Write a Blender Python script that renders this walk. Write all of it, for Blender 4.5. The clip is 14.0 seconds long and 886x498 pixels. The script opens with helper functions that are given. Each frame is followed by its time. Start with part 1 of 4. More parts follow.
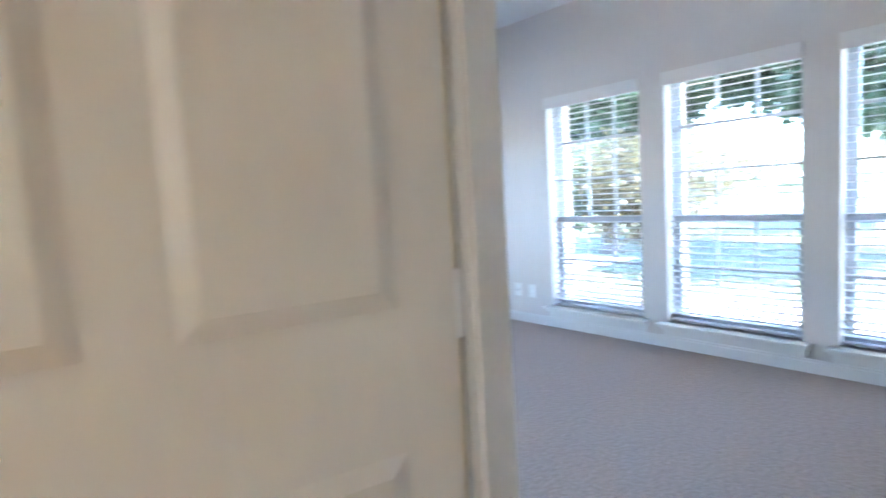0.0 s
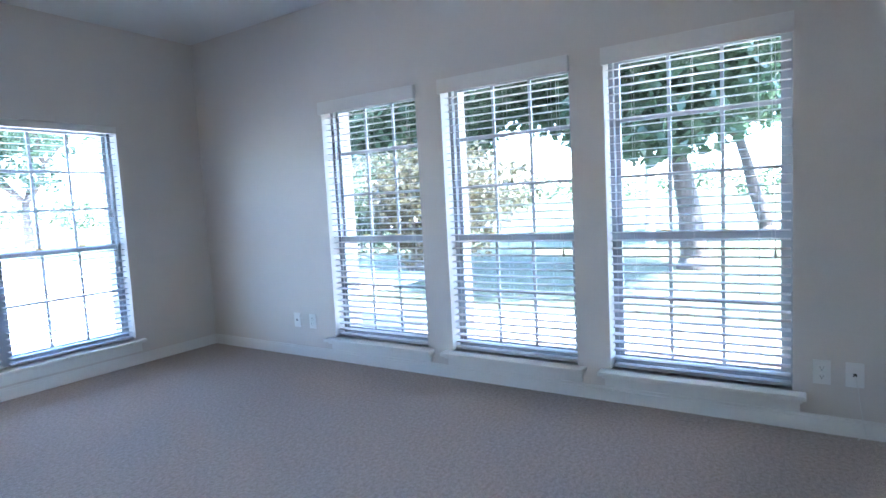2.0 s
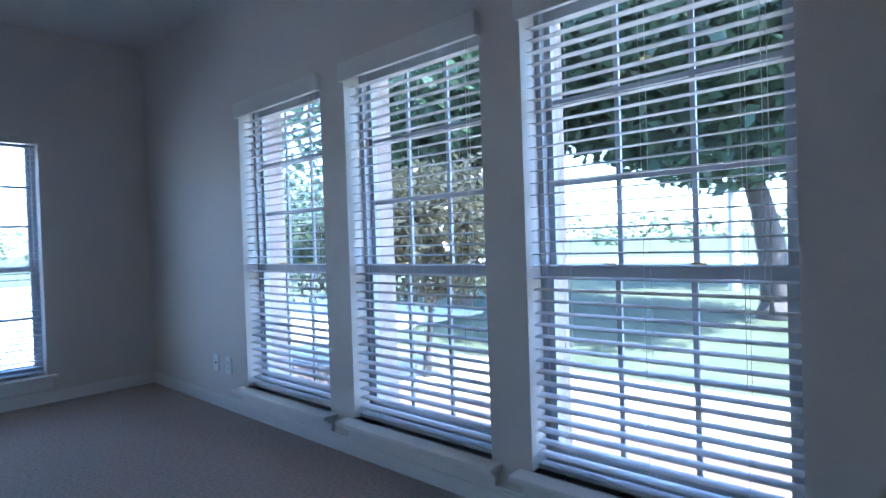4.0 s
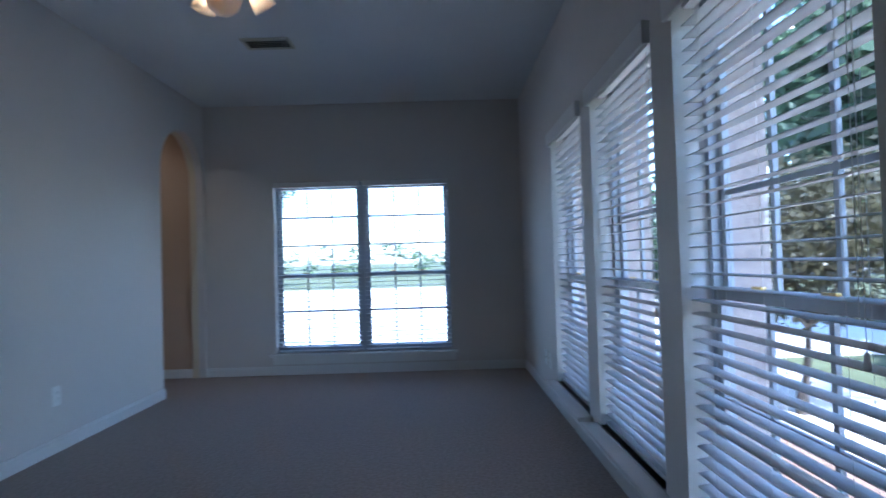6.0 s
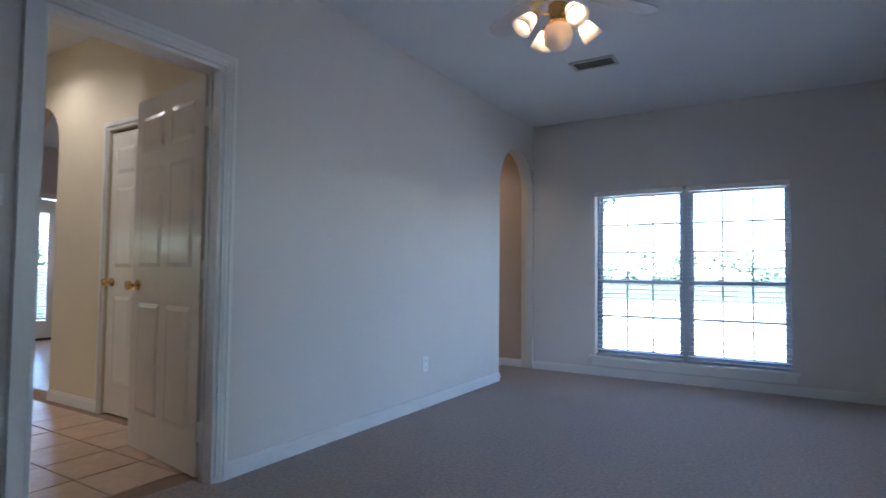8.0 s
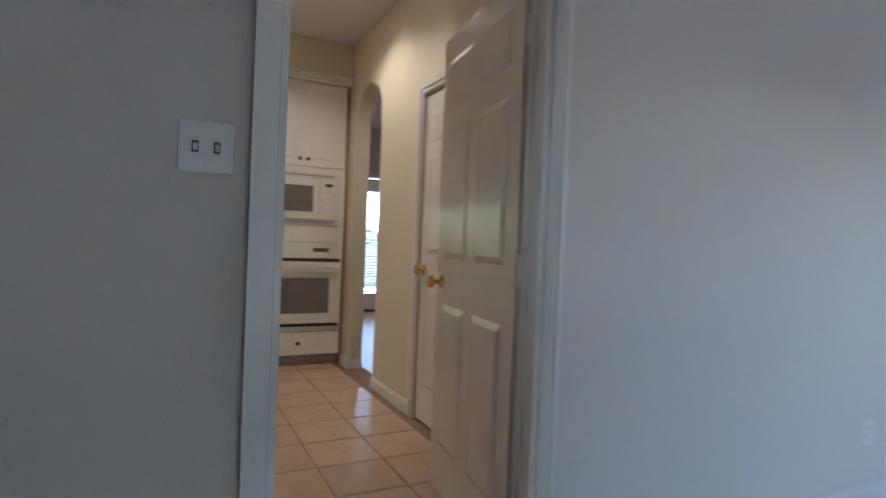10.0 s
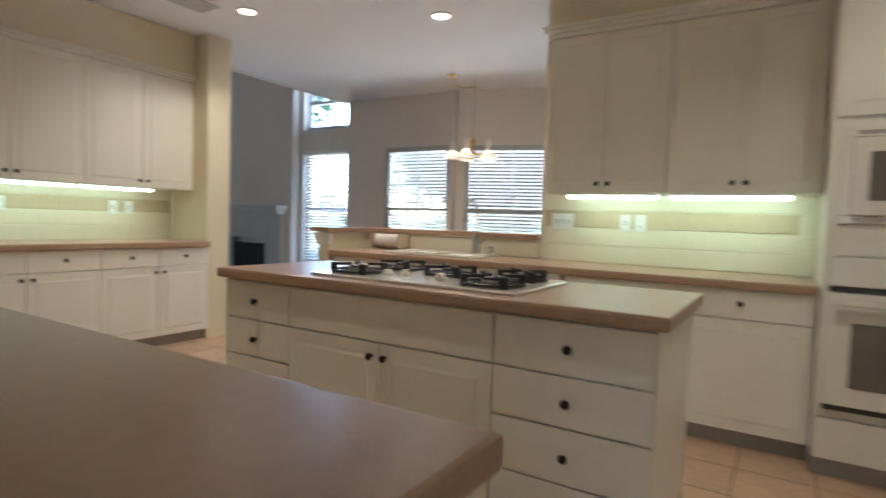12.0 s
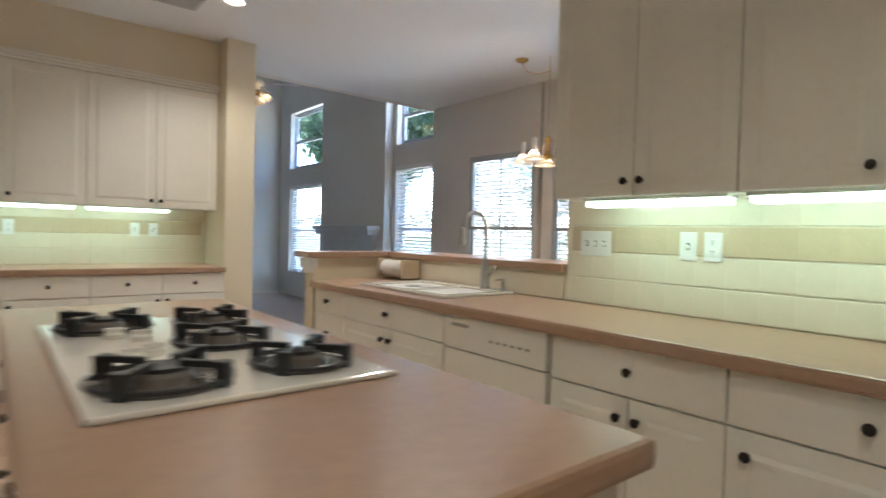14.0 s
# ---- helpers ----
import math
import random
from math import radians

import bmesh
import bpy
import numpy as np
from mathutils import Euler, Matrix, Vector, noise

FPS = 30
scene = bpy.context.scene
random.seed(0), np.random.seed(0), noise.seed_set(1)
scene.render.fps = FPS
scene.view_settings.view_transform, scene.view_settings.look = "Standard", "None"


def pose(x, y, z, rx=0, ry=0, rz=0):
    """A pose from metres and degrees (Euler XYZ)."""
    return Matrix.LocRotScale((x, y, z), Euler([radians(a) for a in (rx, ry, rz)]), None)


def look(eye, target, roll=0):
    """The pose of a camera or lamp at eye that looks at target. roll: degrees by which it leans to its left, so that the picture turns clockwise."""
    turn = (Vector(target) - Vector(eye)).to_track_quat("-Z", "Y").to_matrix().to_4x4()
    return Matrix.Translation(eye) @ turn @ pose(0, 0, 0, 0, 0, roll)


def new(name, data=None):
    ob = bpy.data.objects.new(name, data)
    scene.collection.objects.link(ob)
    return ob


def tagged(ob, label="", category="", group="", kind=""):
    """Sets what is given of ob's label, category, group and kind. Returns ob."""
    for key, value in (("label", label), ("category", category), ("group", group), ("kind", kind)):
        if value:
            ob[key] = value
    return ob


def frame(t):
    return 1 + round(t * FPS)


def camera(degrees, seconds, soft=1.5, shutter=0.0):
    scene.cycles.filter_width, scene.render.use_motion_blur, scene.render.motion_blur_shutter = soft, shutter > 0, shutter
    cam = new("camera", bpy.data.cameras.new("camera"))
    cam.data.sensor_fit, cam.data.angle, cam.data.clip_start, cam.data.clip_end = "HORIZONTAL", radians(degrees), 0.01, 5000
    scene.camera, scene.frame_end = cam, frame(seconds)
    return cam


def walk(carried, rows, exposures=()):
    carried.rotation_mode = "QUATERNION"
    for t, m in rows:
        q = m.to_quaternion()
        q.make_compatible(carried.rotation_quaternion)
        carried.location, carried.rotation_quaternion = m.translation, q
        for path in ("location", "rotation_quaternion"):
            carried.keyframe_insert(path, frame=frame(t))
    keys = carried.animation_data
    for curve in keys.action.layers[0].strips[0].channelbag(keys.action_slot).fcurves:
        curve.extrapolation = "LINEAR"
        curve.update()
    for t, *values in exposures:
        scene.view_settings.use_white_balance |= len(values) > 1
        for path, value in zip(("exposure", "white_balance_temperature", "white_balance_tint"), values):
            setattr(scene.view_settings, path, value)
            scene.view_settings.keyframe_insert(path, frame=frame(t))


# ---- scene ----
cam = camera(77.0, 14.0, shutter=0.5)
PATH = [
    (0, (-0.621, -0.652, 1.188), (0.639, 0.889, 0.999), -3.4),
    (0.5, (-0.413, -0.526, 1.154), (1.172, 0.679, 0.958), -3.0),
    (1, (-0.241, -0.507, 1.126), (1.452, 0.545, 0.952), -2.9),
    (1.5, (-0.093, -0.568, 1.177), (1.596, 0.488, 0.997), -3.2),
    (2, (0.045, -0.543, 1.172), (1.721, 0.536, 1.004), -3.0),
    (2.5, (0.296, -0.432, 1.149), (1.984, 0.63, 1.003), -2.6),
    (2.7, (0.422, -0.44, 1.138), (2.119, 0.609, 1.001), -2.5),
    (4.8, (1.946, -0.96, 1.033), (3.007, 0.736, 1.029), -2.3),
    (5, (2.058, -0.951, 1.103), (2.963, 0.833, 1.088), -2.7),
    (5.5, (2.146, -1.369, 1.091), (2.558, 0.589, 1.097), -2.2),
    (6, (2.311, -1.529, 1.061), (2.32, 0.47, 1.106), -1.7),
    (6.5, (2.404, -1.633, 1.037), (2.05, 0.334, 1.106), -1.1),
    (7, (2.449, -1.63, 1.051), (1.775, 0.251, 1.123), -0.2),
    (7.5, (2.427, -1.7, 1.051), (1.508, 0.075, 1.125), 0.2),
    (8, (2.371, -1.778, 1.027), (1.32, -0.079, 1.113), 0.6),
    (8.5, (2.251, -1.823, 1.032), (1.084, -0.201, 1.119), 0.8),
    (8.7, (2.218, -1.777, 1.047), (0.988, -0.201, 1.117), 0.9),
    (10.8, (0.644, -0.755, 1.12), (-1.321, -0.386, 1.09), 2.7),
    (11, (0.481, -0.723, 1.114), (-1.504, -0.477, 1.09), 2.7),
    (11.5, (0.146, -0.539, 1.144), (-1.808, -0.96, 1.078), 2.4),
    (12, (-0.213, -0.544, 1.172), (-1.911, -1.596, 1.07), 1.9),
    (12.5, (-0.581, -0.557, 1.21), (-2.037, -1.925, 1.105), 1.8),
    (13, (-0.939, -0.477, 1.253), (-2.231, -2.0, 1.149), 1.7),
    (13.5, (-1.389, -0.386, 1.292), (-2.600, -1.974, 1.195), 1.9),
    (14, (-1.913, -0.381, 1.214), (-3.179, -1.928, 1.165), 1.5),
]
EXPOSURES = [(0.0, 5.65, 5350, 12), (0.8, 5.5, 5300, 12), (1.5, 5.2, 5250, 12), (2.7, 4.8, 5050, 12), (4.8, 3.35, 4650, 12), (5.5, 3.2, 4700, 12), (6.5, 3.5, 5000, 14), (7.5, 4.15, 5150, 16), (8.7, 4.05, 5150, 16), (10.8, 4.25, 5600, 13), (11.5, 4.25, 5550, 8), (12.5, 4.3, 5500, 8), (14.0, 4.25, 5420, 7)]
walk(cam, [(t, look(eye, aim, roll)) for t, eye, aim, roll in PATH], EXPOSURES)

# ---- daylight ----
world = bpy.data.worlds.new("sky")
scene.world = world
world.use_nodes = True
wn = world.node_tree.nodes
sky = wn.new("ShaderNodeTexSky")
sky.sky_type, sky.sun_disc = "NISHITA", False
sky.sun_elevation, sky.sun_rotation = radians(58), radians(180)
wn["Background"].inputs["Strength"].default_value = 0.13
world.node_tree.links.new(sky.outputs[0], wn["Background"].inputs["Color"])
sun = new("sun", bpy.data.lights.new("sun", "SUN"))
sun.data.energy, sun.data.angle, sun.data.color = 3.2, radians(0.5), (1.0, 0.95, 0.87)
sun.matrix_world = look((0, -20, 32), (0, 0, 0))


# ---- materials ----
def mat(name, color, rough=0.6, metal=0.0, var=0.06, scale=6.0, bump=0.0, bscale=60.0, spec=0.5, random=0.0, coat=0.0, stretch=(1, 1, 1)):
    """A surface with mottling at two scales and fine relief."""
    m = bpy.data.materials.new(name)
    m.use_nodes = True
    nt, n = m.node_tree, m.node_tree.nodes
    p = n["Principled BSDF"]
    p.inputs["Roughness"].default_value, p.inputs["Metallic"].default_value = rough, metal
    p.inputs["Specular IOR Level"].default_value, p.inputs["Coat Weight"].default_value = spec, coat
    tc, mp = n.new("ShaderNodeTexCoord"), n.new("ShaderNodeMapping")
    mp.inputs["Scale"].default_value = stretch
    nt.links.new(tc.outputs["Object"], mp.inputs["Vector"])
    big, fine = n.new("ShaderNodeTexNoise"), n.new("ShaderNodeTexNoise")
    big.inputs["Scale"].default_value, big.inputs["Detail"].default_value = scale, 4
    fine.inputs["Scale"].default_value, fine.inputs["Detail"].default_value = bscale, 2
    for t in (big, fine):
        nt.links.new(mp.outputs[0], t.inputs["Vector"])
    add = n.new("ShaderNodeMath")
    add.operation = "ADD"
    nt.links.new(big.outputs["Fac"], add.inputs[0])
    nt.links.new(fine.outputs["Fac"], add.inputs[1])
    last = add.outputs[0]
    if random:
        info, mul, sum_ = n.new("ShaderNodeObjectInfo"), n.new("ShaderNodeMath"), n.new("ShaderNodeMath")
        mul.operation, sum_.operation = "MULTIPLY_ADD", "ADD"
        mul.inputs[1].default_value, mul.inputs[2].default_value = random, -random / 2
        nt.links.new(info.outputs["Random"], mul.inputs[0])
        nt.links.new(mul.outputs[0], sum_.inputs[0])
        nt.links.new(last, sum_.inputs[1])
        last = sum_.outputs[0]
    ramp = n.new("ShaderNodeMapRange")
    ramp.inputs[1].default_value, ramp.inputs[2].default_value = 0.5, 1.5
    ramp.inputs[3].default_value, ramp.inputs[4].default_value = 1 - var * 2, 1 + var * 2
    nt.links.new(last, ramp.inputs[0])
    mix = n.new("ShaderNodeMix")
    mix.data_type, mix.blend_type = "RGBA", "MULTIPLY"
    mix.inputs[0].default_value = 1.0
    mix.inputs[6].default_value = (*color, 1)
    nt.links.new(ramp.outputs[0], mix.inputs[7])
    nt.links.new(mix.outputs[2], p.inputs["Base Color"])
    if bump:
        b = n.new("ShaderNodeBump")
        b.inputs["Strength"].default_value, b.inputs["Distance"].default_value = bump, 0.01
        nt.links.new(fine.outputs["Fac"], b.inputs["Height"])
        nt.links.new(b.outputs[0], p.inputs["Normal"])
    return m


def glow(name, color, strength):
    m = bpy.data.materials.new(name)
    m.use_nodes = True
    p = m.node_tree.nodes["Principled BSDF"]
    p.inputs["Base Color"].default_value = (*color, 1)
    p.inputs["Emission Color"].default_value, p.inputs["Emission Strength"].default_value = (*color, 1), strength
    return m


def clear(name, tint=(0.97, 0.98, 0.98), gloss=0.05, rough=0.0):
    m = bpy.data.materials.new(name)
    m.use_nodes = True
    nt, n = m.node_tree, m.node_tree.nodes
    t, g, mx = n.new("ShaderNodeBsdfTransparent"), n.new("ShaderNodeBsdfGlossy"), n.new("ShaderNodeMixShader")
    t.inputs["Color"].default_value, g.inputs["Roughness"].default_value = (*tint, 1), gloss
    mx.inputs[0].default_value = 0.05
    nt.links.new(t.outputs[0], mx.inputs[1])
    nt.links.new(g.outputs[0], mx.inputs[2])
    nt.links.new(mx.outputs[0], n["Material Output"].inputs["Surface"])
    return m


def frosted(name, color):
    """White blown glass: part of the light goes through."""
    m = mat(name, color, 0.25, var=0.03)
    nt, n = m.node_tree, m.node_tree.nodes
    tl, mx = n.new("ShaderNodeBsdfTranslucent"), n.new("ShaderNodeMixShader")
    tl.inputs["Color"].default_value, mx.inputs[0].default_value = (*color, 1), 0.6
    nt.links.new(n["Principled BSDF"].outputs[0], mx.inputs[1])
    nt.links.new(tl.outputs[0], mx.inputs[2])
    nt.links.new(mx.outputs[0], n["Material Output"].inputs["Surface"])
    return m


PAINT = mat("warm_white_wall_paint", (0.70, 0.655, 0.605), 0.75, var=0.02, scale=1.3, bump=0.12, bscale=140)
CREAM = mat("cream_wall_paint", (0.74, 0.65, 0.48), 0.7, var=0.02, scale=1.3, bump=0.12, bscale=140)
TAN = mat("tan_wall_paint", (0.56, 0.40, 0.27), 0.7, var=0.02, scale=1.3, bump=0.12, bscale=140)
CEIL = mat("white_ceiling_paint", (0.76, 0.76, 0.75), 0.85, var=0.02, scale=1.1, bump=0.2, bscale=110)
TRIM = mat("white_semi_gloss_trim", (0.80, 0.78, 0.74), 0.32, var=0.02, scale=3, bump=0.03)
DOORP = mat("cream_semi_gloss_door_paint", (0.76, 0.72, 0.64), 0.22, var=0.02, scale=3, bump=0.04, bscale=30, stretch=(1, 1, 0.2))
CARPET = mat("greige_pile_carpet", (0.47, 0.395, 0.34), 0.95, var=0.2, scale=55, bump=1.0, bscale=150, spec=0.1)
TILEF = mat("tan_ceramic_floor_tile", (0.62, 0.43, 0.29), 0.3, var=0.09, scale=5, bump=0.06, bscale=25, random=0.25)
GROUT = mat("brown_grout", (0.34, 0.23, 0.155), 0.9, var=0.1, scale=8, bump=0.2)
CAB = mat("white_painted_cabinet", (0.83, 0.79, 0.70), 0.35, var=0.02, scale=3, bump=0.03, bscale=40)
TOE = mat("grey_toe_kick", (0.38, 0.35, 0.32), 0.6)
TOP = mat("tan_laminate_worktop", (0.41, 0.262, 0.175), 0.32, var=0.07, scale=30, bump=0.02, bscale=200)
SPLASH = mat("cream_wall_tile", (0.80, 0.73, 0.58), 0.22, var=0.015, scale=6, random=0.06)
BAND = mat("beige_wall_tile", (0.60, 0.49, 0.33), 0.25, var=0.03, scale=6, random=0.2)
TGROUT = mat("pale_tile_grout", (0.78, 0.72, 0.58), 0.85)
IRON = mat("black_cast_iron", (0.018, 0.018, 0.02), 0.4, var=0.1, scale=30, bump=0.1)
KNOB = mat("dark_bronze_knob", (0.03, 0.022, 0.018), 0.35, metal=0.7)
BRASS = mat("polished_brass", (0.78, 0.52, 0.18), 0.16, metal=1.0, var=0.04)
STEEL = mat("brushed_nickel", (0.48, 0.45, 0.42), 0.28, metal=1.0, bump=0.03)
WHITE = mat("white_enamel", (0.84, 0.80, 0.72), 0.14, var=0.01, coat=0.4)
PLATE = mat("white_plastic", (0.84, 0.83, 0.80), 0.35, var=0.01)
SLOT = mat("dark_slot", (0.05, 0.05, 0.05), 0.6)
DGLASS = mat("grey_oven_glass", (0.19, 0.17, 0.15), 0.08, var=0.05, coat=0.3)
BLACK = mat("black_firebox", (0.012, 0.012, 0.012), 0.5)
SLAT = mat("white_faux_wood_slat", (0.56, 0.55, 0.535), 0.45, var=0.02, random=0.1)
# White frames; the grey puts their backlit room-side shade into the base colour.
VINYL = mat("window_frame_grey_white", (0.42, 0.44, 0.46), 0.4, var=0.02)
GLASS = clear("window_glass")
FROST = frosted("frosted_ribbed_shade", (0.9, 0.84, 0.76))
BULB = glow("lamp_bulb", (1.0, 0.70, 0.40), 2.2)
CAN = glow("recessed_lamp_face", (1.0, 0.84, 0.62), 1.1)
TUBE = glow("fluorescent_diffuser", (0.80, 1.0, 0.74), 0.48)
BLADE = mat("whitewashed_fan_blade", (0.62, 0.58, 0.55), 0.5, var=0.05)
VENT = mat("beige_vent_metal", (0.58, 0.54, 0.42), 0.5)
PAPER = mat("white_paper_towel", (0.85, 0.82, 0.78), 0.9, bump=0.3, bscale=90)
MARBLE = mat("pale_grey_surround", (0.56, 0.55, 0.54), 0.4, var=0.08, scale=5)
GRASS = mat("dappled_lawn", (0.06, 0.068, 0.036), 0.9, var=0.3, scale=1.2, bump=0.8, bscale=40, spec=0.1)
CONCRETE = mat("pale_concrete", (0.46, 0.44, 0.41), 0.85, var=0.07, scale=2, bump=0.2)
ROAD = mat("grey_asphalt", (0.16, 0.16, 0.16), 0.85, var=0.1, scale=3, bump=0.3)
MULCH = mat("leaf_litter", (0.13, 0.085, 0.06), 0.95, var=0.3, scale=12, bump=1, bscale=50)
BARK = mat("grey_oak_bark", (0.07, 0.056, 0.045), 0.95, var=0.25, scale=9, bump=1.0, bscale=24, stretch=(1, 1, 0.35))
LEAF = frosted("oak_leaf", (0.062, 0.098, 0.055))
LEAF2 = frosted("dry_shrub_leaf", (0.075, 0.07, 0.04))
BRICK = mat("pale_exterior_brick", (0.42, 0.34, 0.29), 0.9, var=0.15, scale=12, bump=0.4)
FARWOOD = mat("distant_foliage", (0.05, 0.085, 0.035), 0.9, var=0.35, scale=0.8, bump=1, bscale=3)
WIRE = mat("white_cable", (0.75, 0.74, 0.7), 0.5)


# ---- building blocks ----
def finish(name, bm, m, parent=None, label="", smooth=False):
    me = bpy.data.meshes.new(name)
    bm.to_mesh(me)
    bm.free()
    me.materials.append(m)
    if smooth:
        for f in me.polygons:
            f.use_smooth = True
    ob = new(name, me)
    if parent:
        ob.parent = parent
    if label:
        ob["label"] = label
    return ob


def part(name, bm, m, parent, label="", smooth=False):
    return finish(name, bm, m, parent, label, smooth)


def thing(name, m, label, category, group=""):
    ob = new(name)
    ob.empty_display_size = 0.1
    ob.matrix_world = m
    return tagged(ob, label, category, group)


def boxes(*dims, bevel=0.0):
    """One bmesh of boxes x0, x1, y0, y1, z0, z1."""
    bm = bmesh.new()
    for x0, x1, y0, y1, z0, z1 in dims:
        v = [bm.verts.new(p) for p in ((x0, y0, z0), (x1, y0, z0), (x1, y1, z0), (x0, y1, z0), (x0, y0, z1), (x1, y0, z1), (x1, y1, z1), (x0, y1, z1))]
        for f in ((3, 2, 1, 0), (4, 5, 6, 7), (0, 1, 5, 4), (1, 2, 6, 5), (2, 3, 7, 6), (3, 0, 4, 7)):
            bm.faces.new([v[i] for i in f])
    if bevel:
        bmesh.ops.bevel(bm, geom=bm.edges[:], offset=bevel, segments=2, profile=0.6, affect="EDGES", clamp_overlap=True)
    return bm


def lathe(profile, n=16, at=(0, 0, 0), m=None):
    """A body of revolution about z from (radius, height) pairs."""
    bm = bmesh.new()
    rings = []
    for r, z in profile:
        if r < 1e-5:
            rings.append([bm.verts.new((0, 0, z))])
        else:
            rings.append([bm.verts.new((r * math.cos(2 * math.pi * i / n), r * math.sin(2 * math.pi * i / n), z)) for i in range(n)])
    for a, b in zip(rings, rings[1:]):
        for i in range(n):
            q = [a[i % len(a)], a[(i + 1) % len(a)], b[(i + 1) % len(b)], b[i % len(b)]]
            q = list(dict.fromkeys(q))
            if len(q) > 2:
                bm.faces.new(q)
    bmesh.ops.recalc_face_normals(bm, faces=bm.faces[:])
    bmesh.ops.transform(bm, matrix=Matrix.Translation(at) @ (m or Matrix()), verts=bm.verts[:])
    return bm


def tube(points, r, n=8, bm=None, r_end=None):
    """A round bar along a line of points, tapering to r_end."""
    bm = bm or bmesh.new()
    pts = [Vector(p) for p in points]
    r_end = r if r_end is None else r_end
    rings = []
    for i, p in enumerate(pts):
        d = (pts[min(i + 1, len(pts) - 1)] - pts[max(i - 1, 0)]).normalized()
        q = d.to_track_quat("Z", "Y")
        rad = r + (r_end - r) * i / max(1, len(pts) - 1)
        rings.append([bm.verts.new(p + q @ Vector((rad * math.cos(2 * math.pi * k / n), rad * math.sin(2 * math.pi * k / n), 0))) for k in range(n)])
    for a, b in zip(rings, rings[1:]):
        for k in range(n):
            bm.faces.new((a[k], a[(k + 1) % n], b[(k + 1) % n], b[k]))
    bm.faces.new(rings[0][::-1])
    bm.faces.new(rings[-1])
    return bm


def joined(*bms):
    out = bmesh.new()
    for b in bms:
        tmp = bpy.data.meshes.new("tmp")
        b.to_mesh(tmp)
        b.free()
        out.from_mesh(tmp)
        bpy.data.meshes.remove(tmp)
    return out


def structure(name, bm, m, label=""):
    return tagged(finish(name, bm, m, None, label), kind="structure", category=name.split("_")[0])


def wall(name, axis, lo, hi, u0, u1, z0, z1, m, holes=(), label="", arches=()):
    """A wall of thickness lo..hi across axis, from u0 to u1, with square holes (u0, u1, z0, z1) and arches (u0, u1, spring, rise)."""
    cuts = [(a, b, c, d) for a, b, c, d in holes] + [(a, b, z0, s + r) for a, b, s, r in arches]
    us = sorted({u0, u1, *[h[0] for h in cuts], *[h[1] for h in cuts]})
    dims = []
    for a, b in zip(us, us[1:]):
        here = sorted([(h[2], h[3]) for h in cuts if h[0] <= a + 1e-6 and h[1] >= b - 1e-6])
        z = z0
        for c, d in here + [(z1, z1)]:
            if c > z + 1e-6:
                dims.append((lo, hi, a, b, z, c) if axis == "x" else (a, b, lo, hi, z, c))
            z = max(z, d)
    bm = boxes(*dims)
    for a, b, s, r in arches:
        n, c, w = 24, (a + b) / 2, (b - a) / 2
        pts = [(c - w * math.cos(math.pi * i / n), s + r * math.sin(math.pi * i / n)) for i in range(n + 1)]
        for (p, q), (p2, q2) in zip(pts, pts[1:]):
            quad = [(p, q), (p2, q2), (p2, s + r), (p, s + r)]
            def at(u, z, side):
                return (side, u, z) if axis == "x" else (u, side, z)
            f, g = [bm.verts.new(at(u, z, lo)) for u, z in quad], [bm.verts.new(at(u, z, hi)) for u, z in quad]
            bm.faces.new(f)
            bm.faces.new(g[::-1])
            bm.faces.new((f[0], f[1], g[1], g[0]))
        bmesh.ops.recalc_face_normals(bm, faces=bm.faces[:])
    return structure(name, bm, m, label)


def panelled(w, h, d, panels, rim=0.012, depth=0.007, both=False):
    """A slab 0..w by 0..d by 0..h with raised panels (x0, x1, z0, z1) on its front (y = 0), or on both faces."""
    bm = bmesh.new()
    xs = sorted({0, w, *[p[0] for p in panels], *[p[1] for p in panels]})
    zs = sorted({0, h, *[p[2] for p in panels], *[p[3] for p in panels]})
    for y in (0, d):
        grid = {(x, z): bm.verts.new((x, y, z)) for x in xs for z in zs}
        picked = []
        for a, b in zip(xs, xs[1:]):
            for c, e in zip(zs, zs[1:]):
                q = [grid[a, c], grid[b, c], grid[b, e], grid[a, e]]
                f = bm.faces.new(q if y == 0 else q[::-1])
                if any(p[0] <= a + 1e-6 and p[1] >= b - 1e-6 and p[2] <= c + 1e-6 and p[3] >= e - 1e-6 for p in panels) and (y == 0 or both):
                    picked.append(f)
        if picked:
            bmesh.ops.inset_region(bm, faces=picked, thickness=rim, depth=-depth, use_even_offset=True)
            bmesh.ops.inset_region(bm, faces=picked, thickness=rim * 1.6, depth=depth * 0.8, use_even_offset=True)
    edge = boxes((0, w, 0.0004, d - 0.0004, 0, h))
    kill = [f for f in edge.faces if abs(f.normal.y) > 0.9]
    bmesh.ops.delete(edge, geom=kill, context="FACES_ONLY")
    return joined(bm, edge)


def knob_bm(r=0.016):
    return lathe([(0, 0), (r * 0.5, 0), (r * 0.42, 0.010), (r * 0.8, 0.014), (r, 0.021), (r * 0.75, 0.028), (0, 0.030)], 14, m=pose(0, 0, 0, 90, 0, 0))


def knob_on(parent, x, z, y=0.0, m=None, r=0.016):
    ob = part("knob", knob_bm(r), m or KNOB, parent, smooth=True)
    ob.matrix_basis = pose(x, y, z)
    return ob


